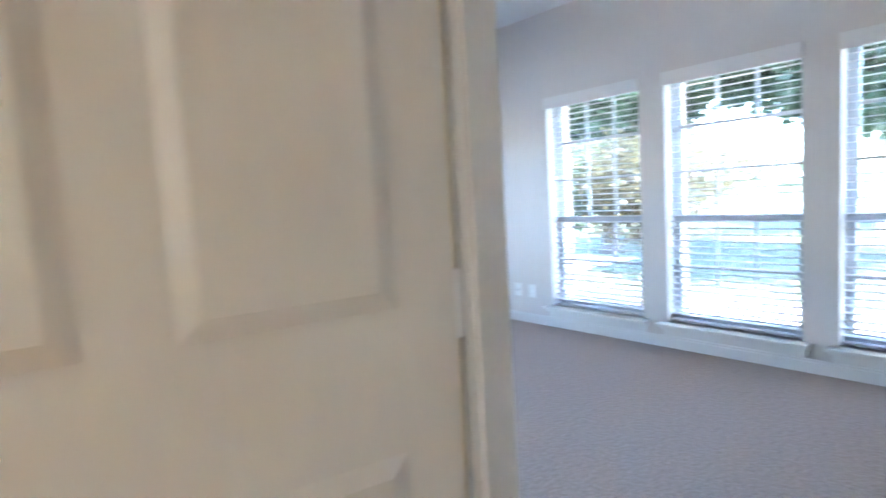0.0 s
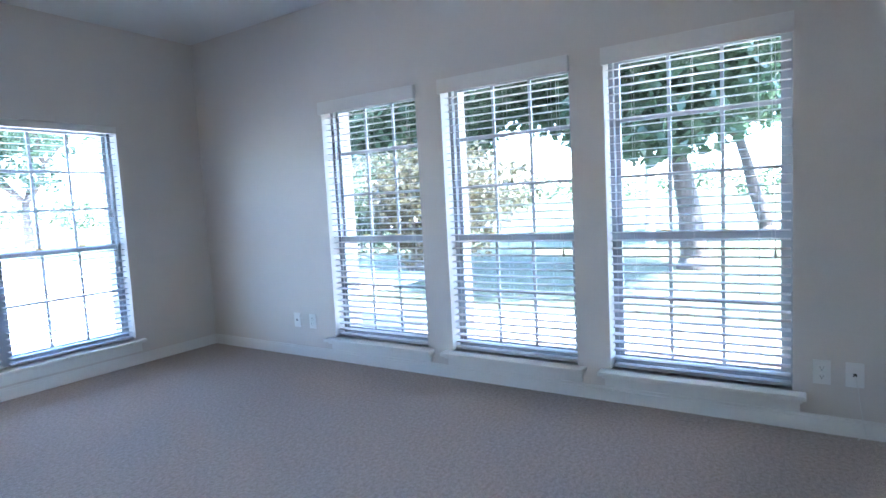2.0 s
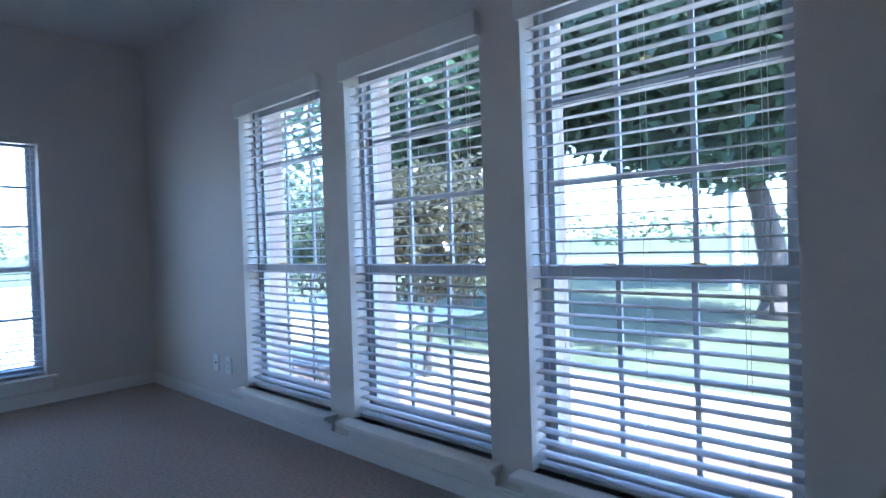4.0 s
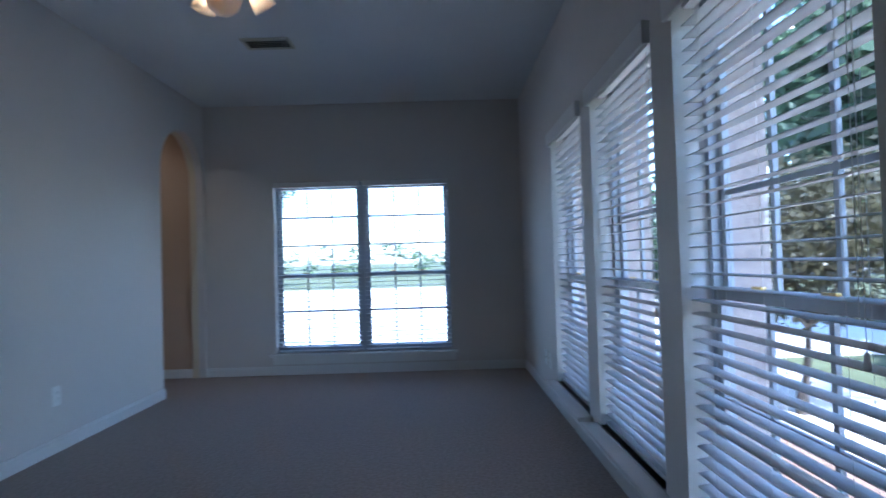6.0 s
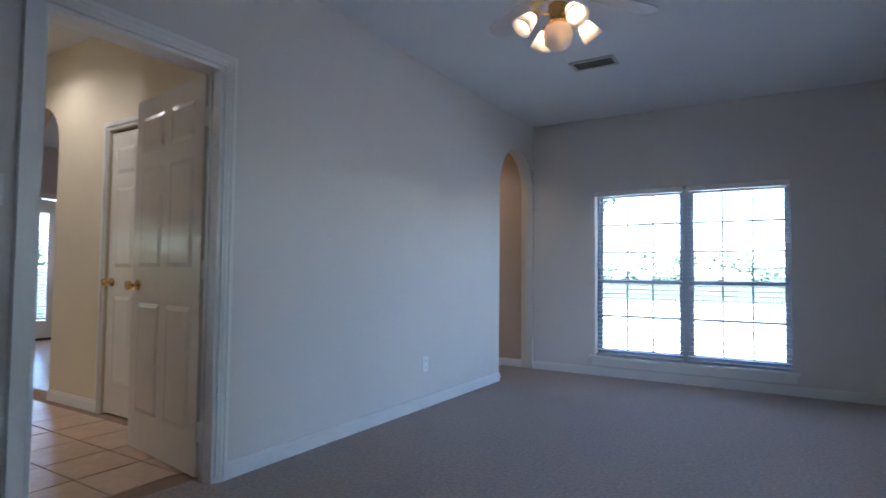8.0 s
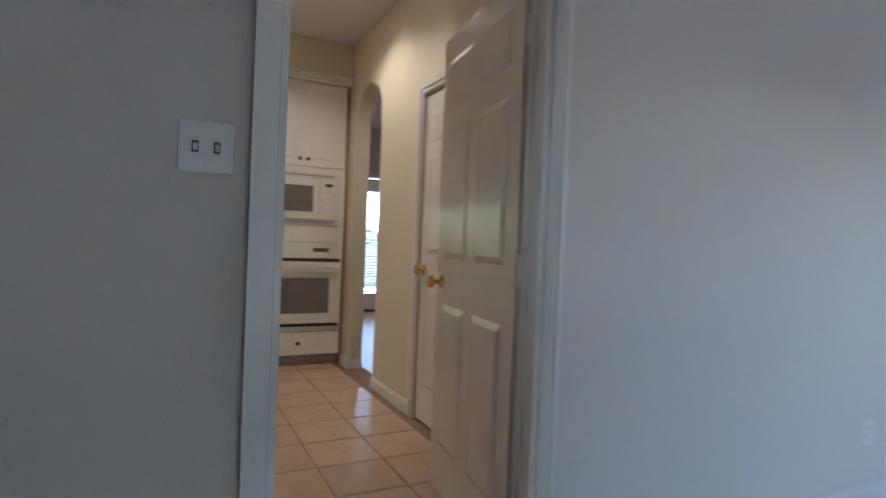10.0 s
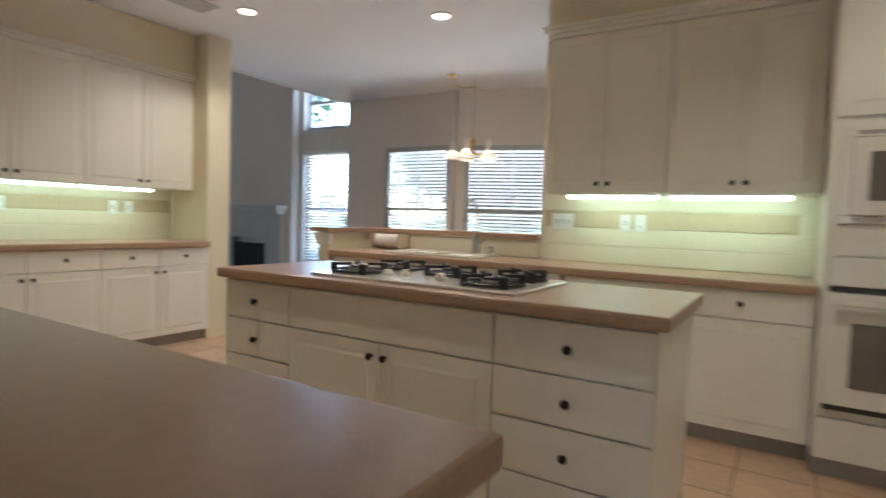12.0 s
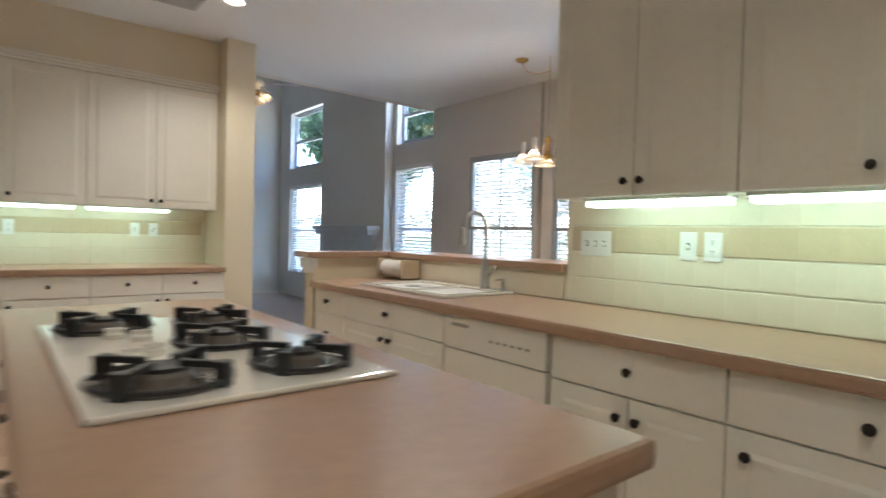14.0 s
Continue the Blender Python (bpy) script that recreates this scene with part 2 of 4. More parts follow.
def cabinet(m, w, h, depth, fronts, label, toe=0.10, category="cabinet", name="base_cabinet", group=""):
    """A cabinet unit, front at y = 0; fronts: kind, x0, x1, z0, z1, knobs [(x, z)]."""
    c = thing(name, m, label, category, group)
    part("body", boxes((0.001, w - 0.001, 0.020, depth, toe, h)), CAB, c)
    if toe > 0:
        part("toe_kick", boxes((0.002, w - 0.002, 0.075, depth - 0.02, 0.0, toe)), TOE, c, "grey recessed toe kick")
    for kind, x0, x1, z0, z1, knobs in fronts:
        a, b = x1 - x0 - 0.006, z1 - z0 - 0.006
        if kind == "door":
            bm = panelled(a, b, 0.019, [(0.055, a - 0.055, 0.055, b - 0.055)], 0.009, 0.006)
        else:
            bm = boxes((0, a, 0, 0.019, 0, b), bevel=0.004)
        ob = part(kind, bm, CAB, c)
        ob.matrix_basis = pose(x0 + 0.003, 0, z0 + 0.003)
        for kx, kz in knobs:
            knob_on(ob, kx - x0 - 0.003, kz - z0 - 0.003)
    return c


# ---- room with the window wall ----
XE, YN, YS, HC = 3.12, 3.945, -3.2, 2.65
DN, DS, DH = -0.032, -0.822, 2.035     # doorway jambs and head
E_WIN = [(1.595, 2.450), (0.544, 1.398), (-0.515, 0.353)]
EZ0, EZ1 = 0.185, 1.945
NX0, NX1, NZ0, NZ1 = 0.680, 2.400, 0.203, 1.885
HK, XW, YH = 2.80, -4.13, 0.36       # kitchen ceiling, west wall, hall wall

structure("floor_carpet", boxes((0, XE, YS, YN, -0.12, 0.0)), CARPET, "greige cut-pile carpet with faint footprints")
structure("floor_hall", boxes((-1.4, -0.0, 2.2, YN, -0.12, -0.001)), CARPET, "greige carpet running into the hall")
structure("ceiling_room", boxes((-1.5, XE + 0.2, YS - 0.15, YN + 0.17, HC, HC + 0.15)), CEIL, "white flat ceiling")
wall("wall_east", "x", XE, XE + 0.17, YS, YN, -0.1, HC, PAINT, [(a, b, EZ0, EZ1) for a, b in E_WIN], "warm white painted wall with three tall windows")
wall("wall_hall_end", "y", YN, YN + 0.17, -1.42, -0.0655, -0.1, HC, TAN, label="tan painted end of the hall")
wall("wall_north", "y", YN, YN + 0.17, -0.0655, XE + 0.17, -0.1, HC, PAINT, [(NX0, NX1, NZ0, NZ1)], "warm white painted wall with a double window")
wall("wall_south", "y", YS - 0.12, YS, -0.13, XE + 0.17, -0.1, HC, PAINT, label="plain warm white wall")
wall("wall_west", "x", -0.065, 0.0, YS, YN, 0, HC, PAINT, [(DS, DN, 0, DH)], "warm white wall with a doorway and an arch", [(3.095, 3.915, 1.90, 0.41)])
wall("wall_west_kitchen_side", "x", -0.13, -0.0655, YS, YN, 0, HC, CREAM, [(DS, DN, 0, DH)], "cream painted kitchen side of the wall", [(3.095, 3.915, 1.90, 0.41)])
wall("wall_east_brick", "x", XE + 0.171, XE + 0.31, YS, YN + 0.311, -0.5, HC, BRICK, [(a - 0.004, b + 0.004, EZ0 - 0.02, EZ1 + 0.004) for a, b in E_WIN], "pale brick outer face of the window wall")
wall("wall_north_brick", "y", YN + 0.171, YN + 0.31, -1.42, XE + 0.171, -0.5, HC, BRICK, [(NX0 - 0.004, NX1 + 0.004, NZ0 - 0.02, NZ1 + 0.004)], "pale brick outer face of the north wall")
# Unseen overhang, added to keep sky light off the blind slats.
structure("roof_eave", boxes((XE + 0.312, XE + 0.85, YS - 0.7, YN + 0.8, 2.42, 2.52), (-1.5, XE + 0.312, YN + 0.312, YN + 0.8, 2.42, 2.52)), TRIM, "unseen white boxed eave added to block sky light")
wall("wall_hall", "x", -1.42, -1.30, 2.2, YN, 0, HC, TAN, label="tan painted hall wall")
wall("wall_hall_south", "y", 2.1, 2.2, -1.42, -0.13, 0, HC, TAN, label="tan painted hall end wall")


def baseboard(name, *runs):
    """White boards with a stepped top: (axis, wall plane, side, from, to)."""
    dims = []
    for axis, p, s, a, b in runs:
        for t, z0, z1 in ((0.014, 0, 0.068), (0.008, 0.068, 0.084)):
            lo, hi = sorted((p, p + s * t))
            dims.append((lo, hi, a, b, z0, z1) if axis == "x" else (a, b, lo, hi, z0, z1))
    return structure(name, boxes(*dims), TRIM, "white moulded baseboard")


baseboard("baseboard_east", ("x", XE, -1, YS, YN))
baseboard("baseboard_north", ("y", YN, -1, 0.0, XE - 0.015))
baseboard("baseboard_west", ("x", 0, 1, DN + 0.066, 3.095), ("x", 0, 1, YS, DS - 0.066), ("x", 0, 1, 3.915, YN - 0.015))
baseboard("baseboard_hall", ("x", -1.30, 1, 2.2, YN), ("y", YN, -1, -1.285, -0.0))


def blind(m, w, h, lean, label, tall_head=0.085, pitch=0.044, group="window blinds", cords=True, proud=0.0):
    """A horizontal blind, top at z = 0, hanging down h, room side towards -y."""
    b = thing("window_blind", m, label, "blind", group)
    e = 0.2 * proud
    part("headrail", joined(boxes((-e, w + e, -0.034 - proud, -0.022 - proud, -tall_head, e), bevel=0.003), boxes((0.01, w - 0.01, 0.006, 0.045, -0.045, -0.004))), TRIM, b, "white valance and headrail")
    if proud:
        for x in (-e + 0.001, w + e - 0.011):
            part("valance_return", boxes((x, x + 0.010, -0.023 - proud, -0.0306, -tall_head + 0.002, e - 0.002)), TRIM, b)
    n = round((h - tall_head - 0.03) / pitch)
    pitch = (h - tall_head - 0.03) / n
    s = bmesh.new()
    rows = []
    for i in range(5):
        y = (i / 4 - 0.5) * 0.05
        z = 0.0028 * (1 - (2 * i / 4 - 1) ** 2)
        rows.append([(0.008, y, z), (w - 0.008, y, z)])
    top = [[s.verts.new((x, y, z + 0.0012)) for x, y, z in r] for r in rows]
    bot = [[s.verts.new((x, y, z - 0.0012)) for x, y, z in r] for r in rows]
    for i in range(4):
        s.faces.new((top[i][0], top[i][1], top[i + 1][1], top[i + 1][0]))
        s.faces.new((bot[i + 1][0], bot[i + 1][1], bot[i][1], bot[i][0]))
    s.faces.new((top[0][0], bot[0][0], bot[0][1], top[0][1]))
    s.faces.new((top[4][1], bot[4][1], bot[4][0], top[4][0]))
    first = None
    for i in range(n):
        if first is None:
            first = part("slat", s, SLAT, b)
            ob = first
        else:
            ob = new("slat", first.data)
            ob.parent = b
        ob.matrix_basis = pose(0, 0.024, -tall_head - 0.018 - i * pitch, lean + random.uniform(-1.2, 1.2), random.uniform(-0.12, 0.12), 0)
    zb = -tall_head - 0.018 - n * pitch
    part("bottom_rail", boxes((0.006, w - 0.006, 0.0, 0.05, zb - 0.009, zb + 0.009), bevel=0.003), SLAT, b)
    for x in (0.14, w / 2, w - 0.14):
        for y in (-0.002, 0.050):
            part("ladder_cord", tube([(x, y, -tall_head), (x, y, zb)], 0.0008, 4), WIRE, b)
    if cords:
        for x, l in ((w - 0.085, 1.02), (w - 0.07, 1.1)):
            p = part("pull_cord", tube([(x, -0.014, -tall_head), (x + 0.004, -0.02, -0.5), (x, -0.016, -l)], 0.0012, 5), WIRE, b)
        part("tassel", lathe([(0, 0.02), (0.004, 0.018), (0.008, -0.012), (0.006, -0.018), (0, -0.018)], 10, (w - 0.07, -0.016, -1.1)), WIRE, p, "small wooden cord tassel")
    return b


def sash_window(name, m, w, h, rail, cols, up, low, label, deep=0.06):
    """A double-hung window 0..w by 0..h in local x and z, outside towards +y."""
    win = tagged(new(name), label, "window", kind="structure")
    win.matrix_world = m
    f = 0.024
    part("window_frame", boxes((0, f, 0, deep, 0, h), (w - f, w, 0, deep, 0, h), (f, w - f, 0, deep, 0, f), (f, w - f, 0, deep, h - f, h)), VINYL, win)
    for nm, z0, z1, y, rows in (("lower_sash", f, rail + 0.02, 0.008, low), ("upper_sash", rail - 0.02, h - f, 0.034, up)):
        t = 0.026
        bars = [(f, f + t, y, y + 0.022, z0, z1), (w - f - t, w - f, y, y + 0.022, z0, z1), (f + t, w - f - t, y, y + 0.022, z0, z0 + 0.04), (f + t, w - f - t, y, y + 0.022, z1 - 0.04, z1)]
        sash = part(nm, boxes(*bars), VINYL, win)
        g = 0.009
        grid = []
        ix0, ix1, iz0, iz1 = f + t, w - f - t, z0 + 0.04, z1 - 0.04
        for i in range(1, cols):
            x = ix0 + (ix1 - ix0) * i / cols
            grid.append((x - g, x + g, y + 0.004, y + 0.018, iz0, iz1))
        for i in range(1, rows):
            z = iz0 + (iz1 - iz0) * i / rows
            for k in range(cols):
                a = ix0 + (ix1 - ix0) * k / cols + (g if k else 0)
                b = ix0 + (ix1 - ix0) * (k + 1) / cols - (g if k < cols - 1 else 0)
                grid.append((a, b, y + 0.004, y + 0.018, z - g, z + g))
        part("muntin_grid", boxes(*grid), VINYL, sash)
        p = part("pane", boxes((ix0, ix1, y + 0.010, y + 0.013, iz0, iz1)), GLASS, sash)
        p.visible_shadow = False
    part("sash_lock", boxes((w * 0.3, w * 0.3 + 0.05, -0.008, 0.008, rail + 0.02, rail + 0.032), (w * 0.7 - 0.05, w * 0.7, -0.008, 0.008, rail + 0.02, rail + 0.032), bevel=0.003), BRASS, win)
    return win


def sill(win, w, drop=0.10):
    """A moulded stool and apron under a window."""
    part("window_sill", joined(boxes((-0.055, w + 0.055, -0.185, -0.102, -0.024, 0.0), bevel=0.006), boxes((0.001, w - 0.001, -0.102, 0.0, -0.02, 0.0))), TRIM, win, "white moulded sill")
    part("apron", boxes((-0.03, w + 0.03, -0.122, -0.1015, -drop, -0.024), (-0.04, w + 0.04, -0.15, -0.1015, -0.045, -0.0245), bevel=0.003), TRIM, win)


for i, (a, b) in enumerate(E_WIN):
    w = b - a
    # local x runs south along the wall, local +y is outside
    m = Matrix.Translation((XE + 0.10, b, EZ0)) @ pose(0, 0, 0, 0, 0, -90)
    win = sash_window("window_%d" % (i + 1), m, w, EZ1 - EZ0, 0.745, 3, 3, 2, "tall white double-hung window with grid bars")
    sill(win, w, 0.095)
    blind(Matrix.Translation((XE + 0.03, b, EZ1 - 0.004)) @ pose(0, 0, 0, 0, 0, -90), w, EZ1 - EZ0 - 0.006, 4, "white faux-wood blind lowered over a tall window, slats open", proud=0.028)
WN = (NX1 - NX0 - 0.03) / 2
for i, x in enumerate((NX0, NX0 + WN + 0.03)):
    win = sash_window("window_%d" % (4 + i), pose(x, YN + 0.10, NZ0), WN, NZ1 - NZ0, 0.755, 3, 3, 2, "white double-hung window of a pair")
    if i == 0:
        part("mullion", boxes((WN, WN + 0.03, -0.02, 0.065, 0, NZ1 - NZ0)), VINYL, win)
        part("window_sill", joined(boxes((-0.055, NX1 - NX0 + 0.055, -0.165, -0.102, -0.024, 0.0), bevel=0.006), boxes((0.001, NX1 - NX0 - 0.001, -0.102, 0.0, -0.02, 0.0))), TRIM, win, "long white moulded sill")
        part("apron", boxes((-0.03, NX1 - NX0 + 0.03, -0.122, -0.1015, -0.10, -0.024), bevel=0.003), TRIM, win)
    blind(pose(x, YN + 0.025, NZ1 - 0.004), WN, NZ1 - NZ0 - 0.006, 3, "white faux-wood blind lowered over half of a double window, slats open", 0.05)


def casing(name, axis_x, side, y0, y1, h, parent=None):
    """Moulded door casing on a wall face at axis_x."""
    dims = []
    for a, b, t in ((0.006, 0.022, 0.010), (0.022, 0.044, 0.014), (0.044, 0.066, 0.019)):
        lo, hi = sorted((axis_x, axis_x + side * t))
        dims += [(lo, hi, y0 - b, y0 - a, 0, h + b), (lo, hi, y1 + a, y1 + b, 0, h + b), (lo, hi, y0 - a, y1 + a, h + a, h + b)]
    return structure(name, boxes(*dims), TRIM, "white moulded door casing")


casing("trim_door_room", 0.0, 1, DS, DN, DH)
casing("trim_door_kitchen", -0.13, -1, DS, DN + 0.022, DH)
structure("door_jamb", boxes((-0.131, 0.001, DS - 0.001, DS + 0.016, 0, DH), (-0.092, 0.001, DN - 0.016, DN + 0.001, 0, DH), (-0.131, 0.001, DS + 0.016, DN - 0.016, DH - 0.016, DH + 0.001),
                             (-0.075, -0.06, DS + 0.016, DS + 0.026, 0, DH - 0.016), (-0.075, -0.06, DN - 0.026, DN - 0.016, 0, DH - 0.016)), TRIM, "white door jamb with stop")


def six_panel(name, m, w, h, label, knob_x, hinges):
    d = tagged(new(name), label, "door", kind="structure")
    d.matrix_world = m
    a, b, c = 0.092, w / 2 - 0.045, w / 2 + 0.045
    rows = [(0.21, 0.828), (1.03, 1.60), (1.70, h - 0.11)]
    part("door_leaf", panelled(w, h, 0.035, [(x0, x1, z0, z1) for z0, z1 in rows for x0, x1 in ((a, b), (c, w - a))], 0.016, 0.010, True), DOORP, d)
    for s in (-1, 1):
        k = part("door_knob", lathe([(0, 0), (0.030, 0), (0.030, 0.006), (0.012, 0.010), (0.011, 0.034), (0.024, 0.040), (0.029, 0.052), (0.024, 0.064), (0, 0.067)], 18, m=pose(0, 0, 0, 90 if s < 0 else -90)), BRASS, d, "polished brass knob", True)
        k.matrix_basis = pose(knob_x, 0 if s < 0 else 0.035, 0.925)
    if hinges:
        for z in (0.22, 1.02, h - 0.22):
            hb = part("hinge", joined(boxes((-0.018, 0.004, -0.003, 0.03, z - 0.05, z + 0.05)), lathe([(0, 0), (0.007, 0), (0.007, 0.1), (0, 0.1)], 8, (-0.006, -0.006, z - 0.05))), TRIM, d)
    return d


# the leaf stands open against the kitchen hall
six_panel("door_1", Matrix.Translation((-0.110, DN + 0.014, 0.012)) @ pose(0, 0, 0, 0, 0, 172.0), 0.81, 2.01, "cream six-panel door standing open, brass knobs", 0.735, True)


def cover(name, m, kind, label):
    """A wall plate 70 x 115 mm, face towards -y."""
    wide = {"duplex": 0.070, "single": 0.070, "double": 0.116, "triple": 0.162, "jack": 0.070}[kind]
    c = thing(name, m, label, "outlet" if kind in ("duplex", "jack") else "switch")
    part("cover_plate", boxes((-wide / 2, wide / 2, -0.006, 0, -0.0575, 0.0575), bevel=0.002), PLATE, c)
    if kind == "duplex":
        for z in (-0.02, 0.02):
            s = part("socket", lathe([(0, 0), (0.0165, 0), (0.0155, 0.003), (0, 0.003)], 14, (0, -0.0058, z), pose(0, 0, 0, 90)), PLATE, c)
            part("slot", boxes((-0.007, -0.005, -0.0095, -0.0085, z - 0.002, z + 0.007), (0.005, 0.007, -0.0095, -0.0085, z - 0.002, z + 0.007), (-0.002, 0.002, -0.0095, -0.0085, z - 0.010, z - 0.006)), SLOT, s)
    elif kind == "jack":
        part("jack", boxes((-0.007, 0.007, -0.009, -0.0055, -0.007, 0.007)), SLOT, c)
    else:
        n = {"single": 1, "double": 2, "triple": 3}[kind]
        for i in range(n):
            x = (i - (n - 1) / 2) * 0.046
            t = part("toggle", boxes((-0.005, 0.005, -0.020, -0.005, -0.006, 0.010), bevel=0.002), PLATE, c)
            t.matrix_basis = pose(x, 0, 0, 14, 0, 0)
            part("slot", boxes((x - 0.007, x + 0.007, -0.0068, -0.0058, -0.013, 0.013)), SLOT, c)
    return c


EAST = pose(0, 0, 0, 0, 0, -90)      # plates on the east wall look west
cover("wall_plate", Matrix.Translation((XE, 2.86, 0.29)) @ EAST, "jack", "white blank jack plate low on the wall")
cover("power_outlet", Matrix.Translation((XE, 2.69, 0.29)) @ EAST, "duplex", "white duplex outlet low on the wall")
cover("power_outlet", Matrix.Translation((XE, -0.63, 0.29)) @ EAST, "duplex", "white duplex outlet beside the tall window")
cover("phone_jack", Matrix.Translation((XE, -0.755, 0.29)) @ EAST, "jack", "white jack plate with a thin cable hanging down")
wire = finish("jack_cable", tube([(XE - 0.012, -0.755, 0.29), (XE - 0.03, -0.765, 0.24), (XE - 0.016, -0.78, 0.12), (XE - 0.03, -0.795, 0.03), (XE - 0.05, -0.765, 0.004)], 0.002, 6), WIRE)
tagged(wire, "thin white cable hanging from a wall jack", "cable")
WESTP = pose(0, 0, 0, 0, 0, 90)
cover("light_switch", Matrix.Translation((0, -0.984, 1.307)) @ WESTP, "double", "white double toggle switch beside the doorway")
cover("power_outlet", Matrix.Translation((0, 1.81, 0.33)) @ WESTP, "duplex", "wall-coloured outlet low on the long wall")
cover("phone_jack", Matrix.Translation((0, -1.16, 0.33)) @ WESTP, "jack", "small jack plate low on the wall")


def ceiling_fan(m, lit=True):
    f = thing("ceiling_fan", m, "ceiling fan with whitewashed blades and lit frosted glass shades", "ceiling fan")
    part("canopy", lathe([(0, 0), (0.07, 0), (0.065, -0.04), (0.02, -0.06), (0, -0.06)], 20), BRASS, f, smooth=True)
    part("downrod", lathe([(0.012, -0.05), (0.012, -0.16)], 10), BRASS, f)
    part("motor", lathe([(0, -0.14), (0.06, -0.15), (0.11, -0.18), (0.115, -0.25), (0.08, -0.28), (0.05, -0.285), (0.05, -0.33), (0, -0.33)], 24), WHITE, f, smooth=True)
    for k in range(4):
        bl = bmesh.new()
        outline = [(0.17, -0.05), (0.25, -0.062), (0.50, -0.072), (0.57, -0.066), (0.61, -0.035), (0.615, 0.0), (0.61, 0.035), (0.57, 0.066), (0.50, 0.072), (0.25, 0.062), (0.17, 0.05)]
        up, dn = [bl.verts.new((x, y, 0.004)) for x, y in outline], [bl.verts.new((x, y, -0.004)) for x, y in outline]
        bl.faces.new(up)
        bl.faces.new(dn[::-1])
        for i in range(len(outline)):
            j = (i + 1) % len(outline)
            bl.faces.new((dn[i], dn[j], up[j], up[i]))
        b = part("blade", bl, BLADE, f)
        b.matrix_basis = Matrix.Translation((0, 0, -0.235)) @ pose(0, 0, 0, 0, 0, 56 + 90 * k) @ pose(0, 0, 0, 10, 0, 0)
        part("bracket", boxes((0.09, 0.22, -0.018, 0.018, -0.011, -0.0045), bevel=0.002), BRASS, b)
    part("switch_housing", lathe([(0, -0.33), (0.045, -0.33), (0.05, -0.36), (0.035, -0.40), (0.05, -0.41), (0.05, -0.42), (0, -0.42)], 18), BRASS, f, smooth=True)
    globe = part("bottom_globe", lathe([(0.03, -0.42), (0.062, -0.44), (0.072, -0.48), (0.062, -0.52), (0.035, -0.545), (0, -0.55)], 20), FROST, f, "swirled frosted glass globe", True)
    for k in range(4):
        arm = part("lamp_arm", tube([(0.03, 0, -0.375), (0.075, 0, -0.385), (0.105, 0, -0.375), (0.118, 0, -0.39)], 0.006, 8), BRASS, f)
        arm.matrix_basis = pose(0, 0, 0, 0, 0, 47 + 90 * k)
        tilt = Matrix.Translation((0.118, 0, -0.388)) @ pose(0, 0, 0, 0, -42, 0)
        part("socket", lathe([(0, 0.005), (0.018, 0.002), (0.02, -0.025), (0, -0.025)], 14, m=tilt), BRASS, arm)
        part("glass_shade", lathe([(0.020, -0.018), (0.030, -0.03), (0.040, -0.06), (0.050, -0.095), (0.053, -0.11), (0.050, -0.1095), (0.037, -0.06), (0.027, -0.033), (0.018, -0.02)], 20, m=tilt), FROST, arm, "frosted tulip glass shade", True)
        part("bulb", lathe([(0, -0.02), (0.012, -0.03), (0.022, -0.055), (0.020, -0.072), (0, -0.084)], 14, m=tilt), BULB, arm, smooth=True)
    return f


ceiling_fan(pose(1.45, 0.74, HC + 0.0))


def register(m, w, d, label, material=VENT):
    v = thing("ceiling_vent", m, label, "vent")
    part("backing", boxes((-w / 2 + 0.02, w / 2 - 0.02, -d / 2 + 0.02, d / 2 - 0.02, -0.004, -0.001)), SLOT, v)
    part("frame", boxes((-w / 2, w / 2, -d / 2, -d / 2 + 0.025, -0.012, 0), (-w / 2, w / 2, d / 2 - 0.025, d / 2, -0.012, 0), (-w / 2, -w / 2 + 0.025, -d / 2 + 0.025, d / 2 - 0.025, -0.012, 0), (w / 2 - 0.025, w / 2, -d / 2 + 0.025, d / 2 - 0.025, -0.012, 0), bevel=0.002), material, v)
    n = int((d - 0.06) / 0.022)
    for i in range(n):
        s = part("slat", boxes((-w / 2 + 0.026, w / 2 - 0.026, -0.008, 0.008, -0.001, 0.001)), material, v)
        s.matrix_basis = pose(0, -d / 2 + 0.036 + i * (d - 0.07) / max(1, n - 1), -0.009, 18, 0, 0)
    return v


register(pose(1.13, 2.40, HC), 0.34, 0.19, "beige metal ceiling register with angled slats")

# ---- kitchen, nook and living room shell ----
XL, XL_OUT = -6.40, -6.57
structure("floor_kitchen_bed", boxes((-7.3, -0.13, -5.95, YH + 0.15, -0.12, -0.006)), GROUT, "brown grout under the floor tiles")
structure("floor_north_room", boxes((-7.2, -1.9, YH + 0.15, 5.0, -0.12, -0.004)), TILEF, "tan tiled floor of the next room")
structure("floor_doorway", boxes((-0.13, 0.0, DS, DN, -0.12, -0.002)), CARPET, "carpet edge in the doorway")
structure("floor_living", boxes((XL_OUT, 0.6, -11.0, -5.95, -0.12, -0.002)), CARPET, "greige living room carpet")
structure("ceiling_kitchen", boxes((-7.15, -0.13, -5.95, 2.1, HK, HK + 0.2)), CEIL, "white flat kitchen ceiling")
structure("ceiling_north_room", boxes((-7.2, -1.42, 2.1, 5.0, HK, HK + 0.2)), CEIL, "white ceiling")
structure("ceiling_living", boxes((XL_OUT, 0.6, -11.0, -5.95, 4.3, 4.45)), CEIL, "high white living room ceiling")
wall("wall_living_header", "y", -6.07, -5.95, XL, 0.6, HK, 4.3, PAINT, label="plain wall above the kitchen ceiling edge")
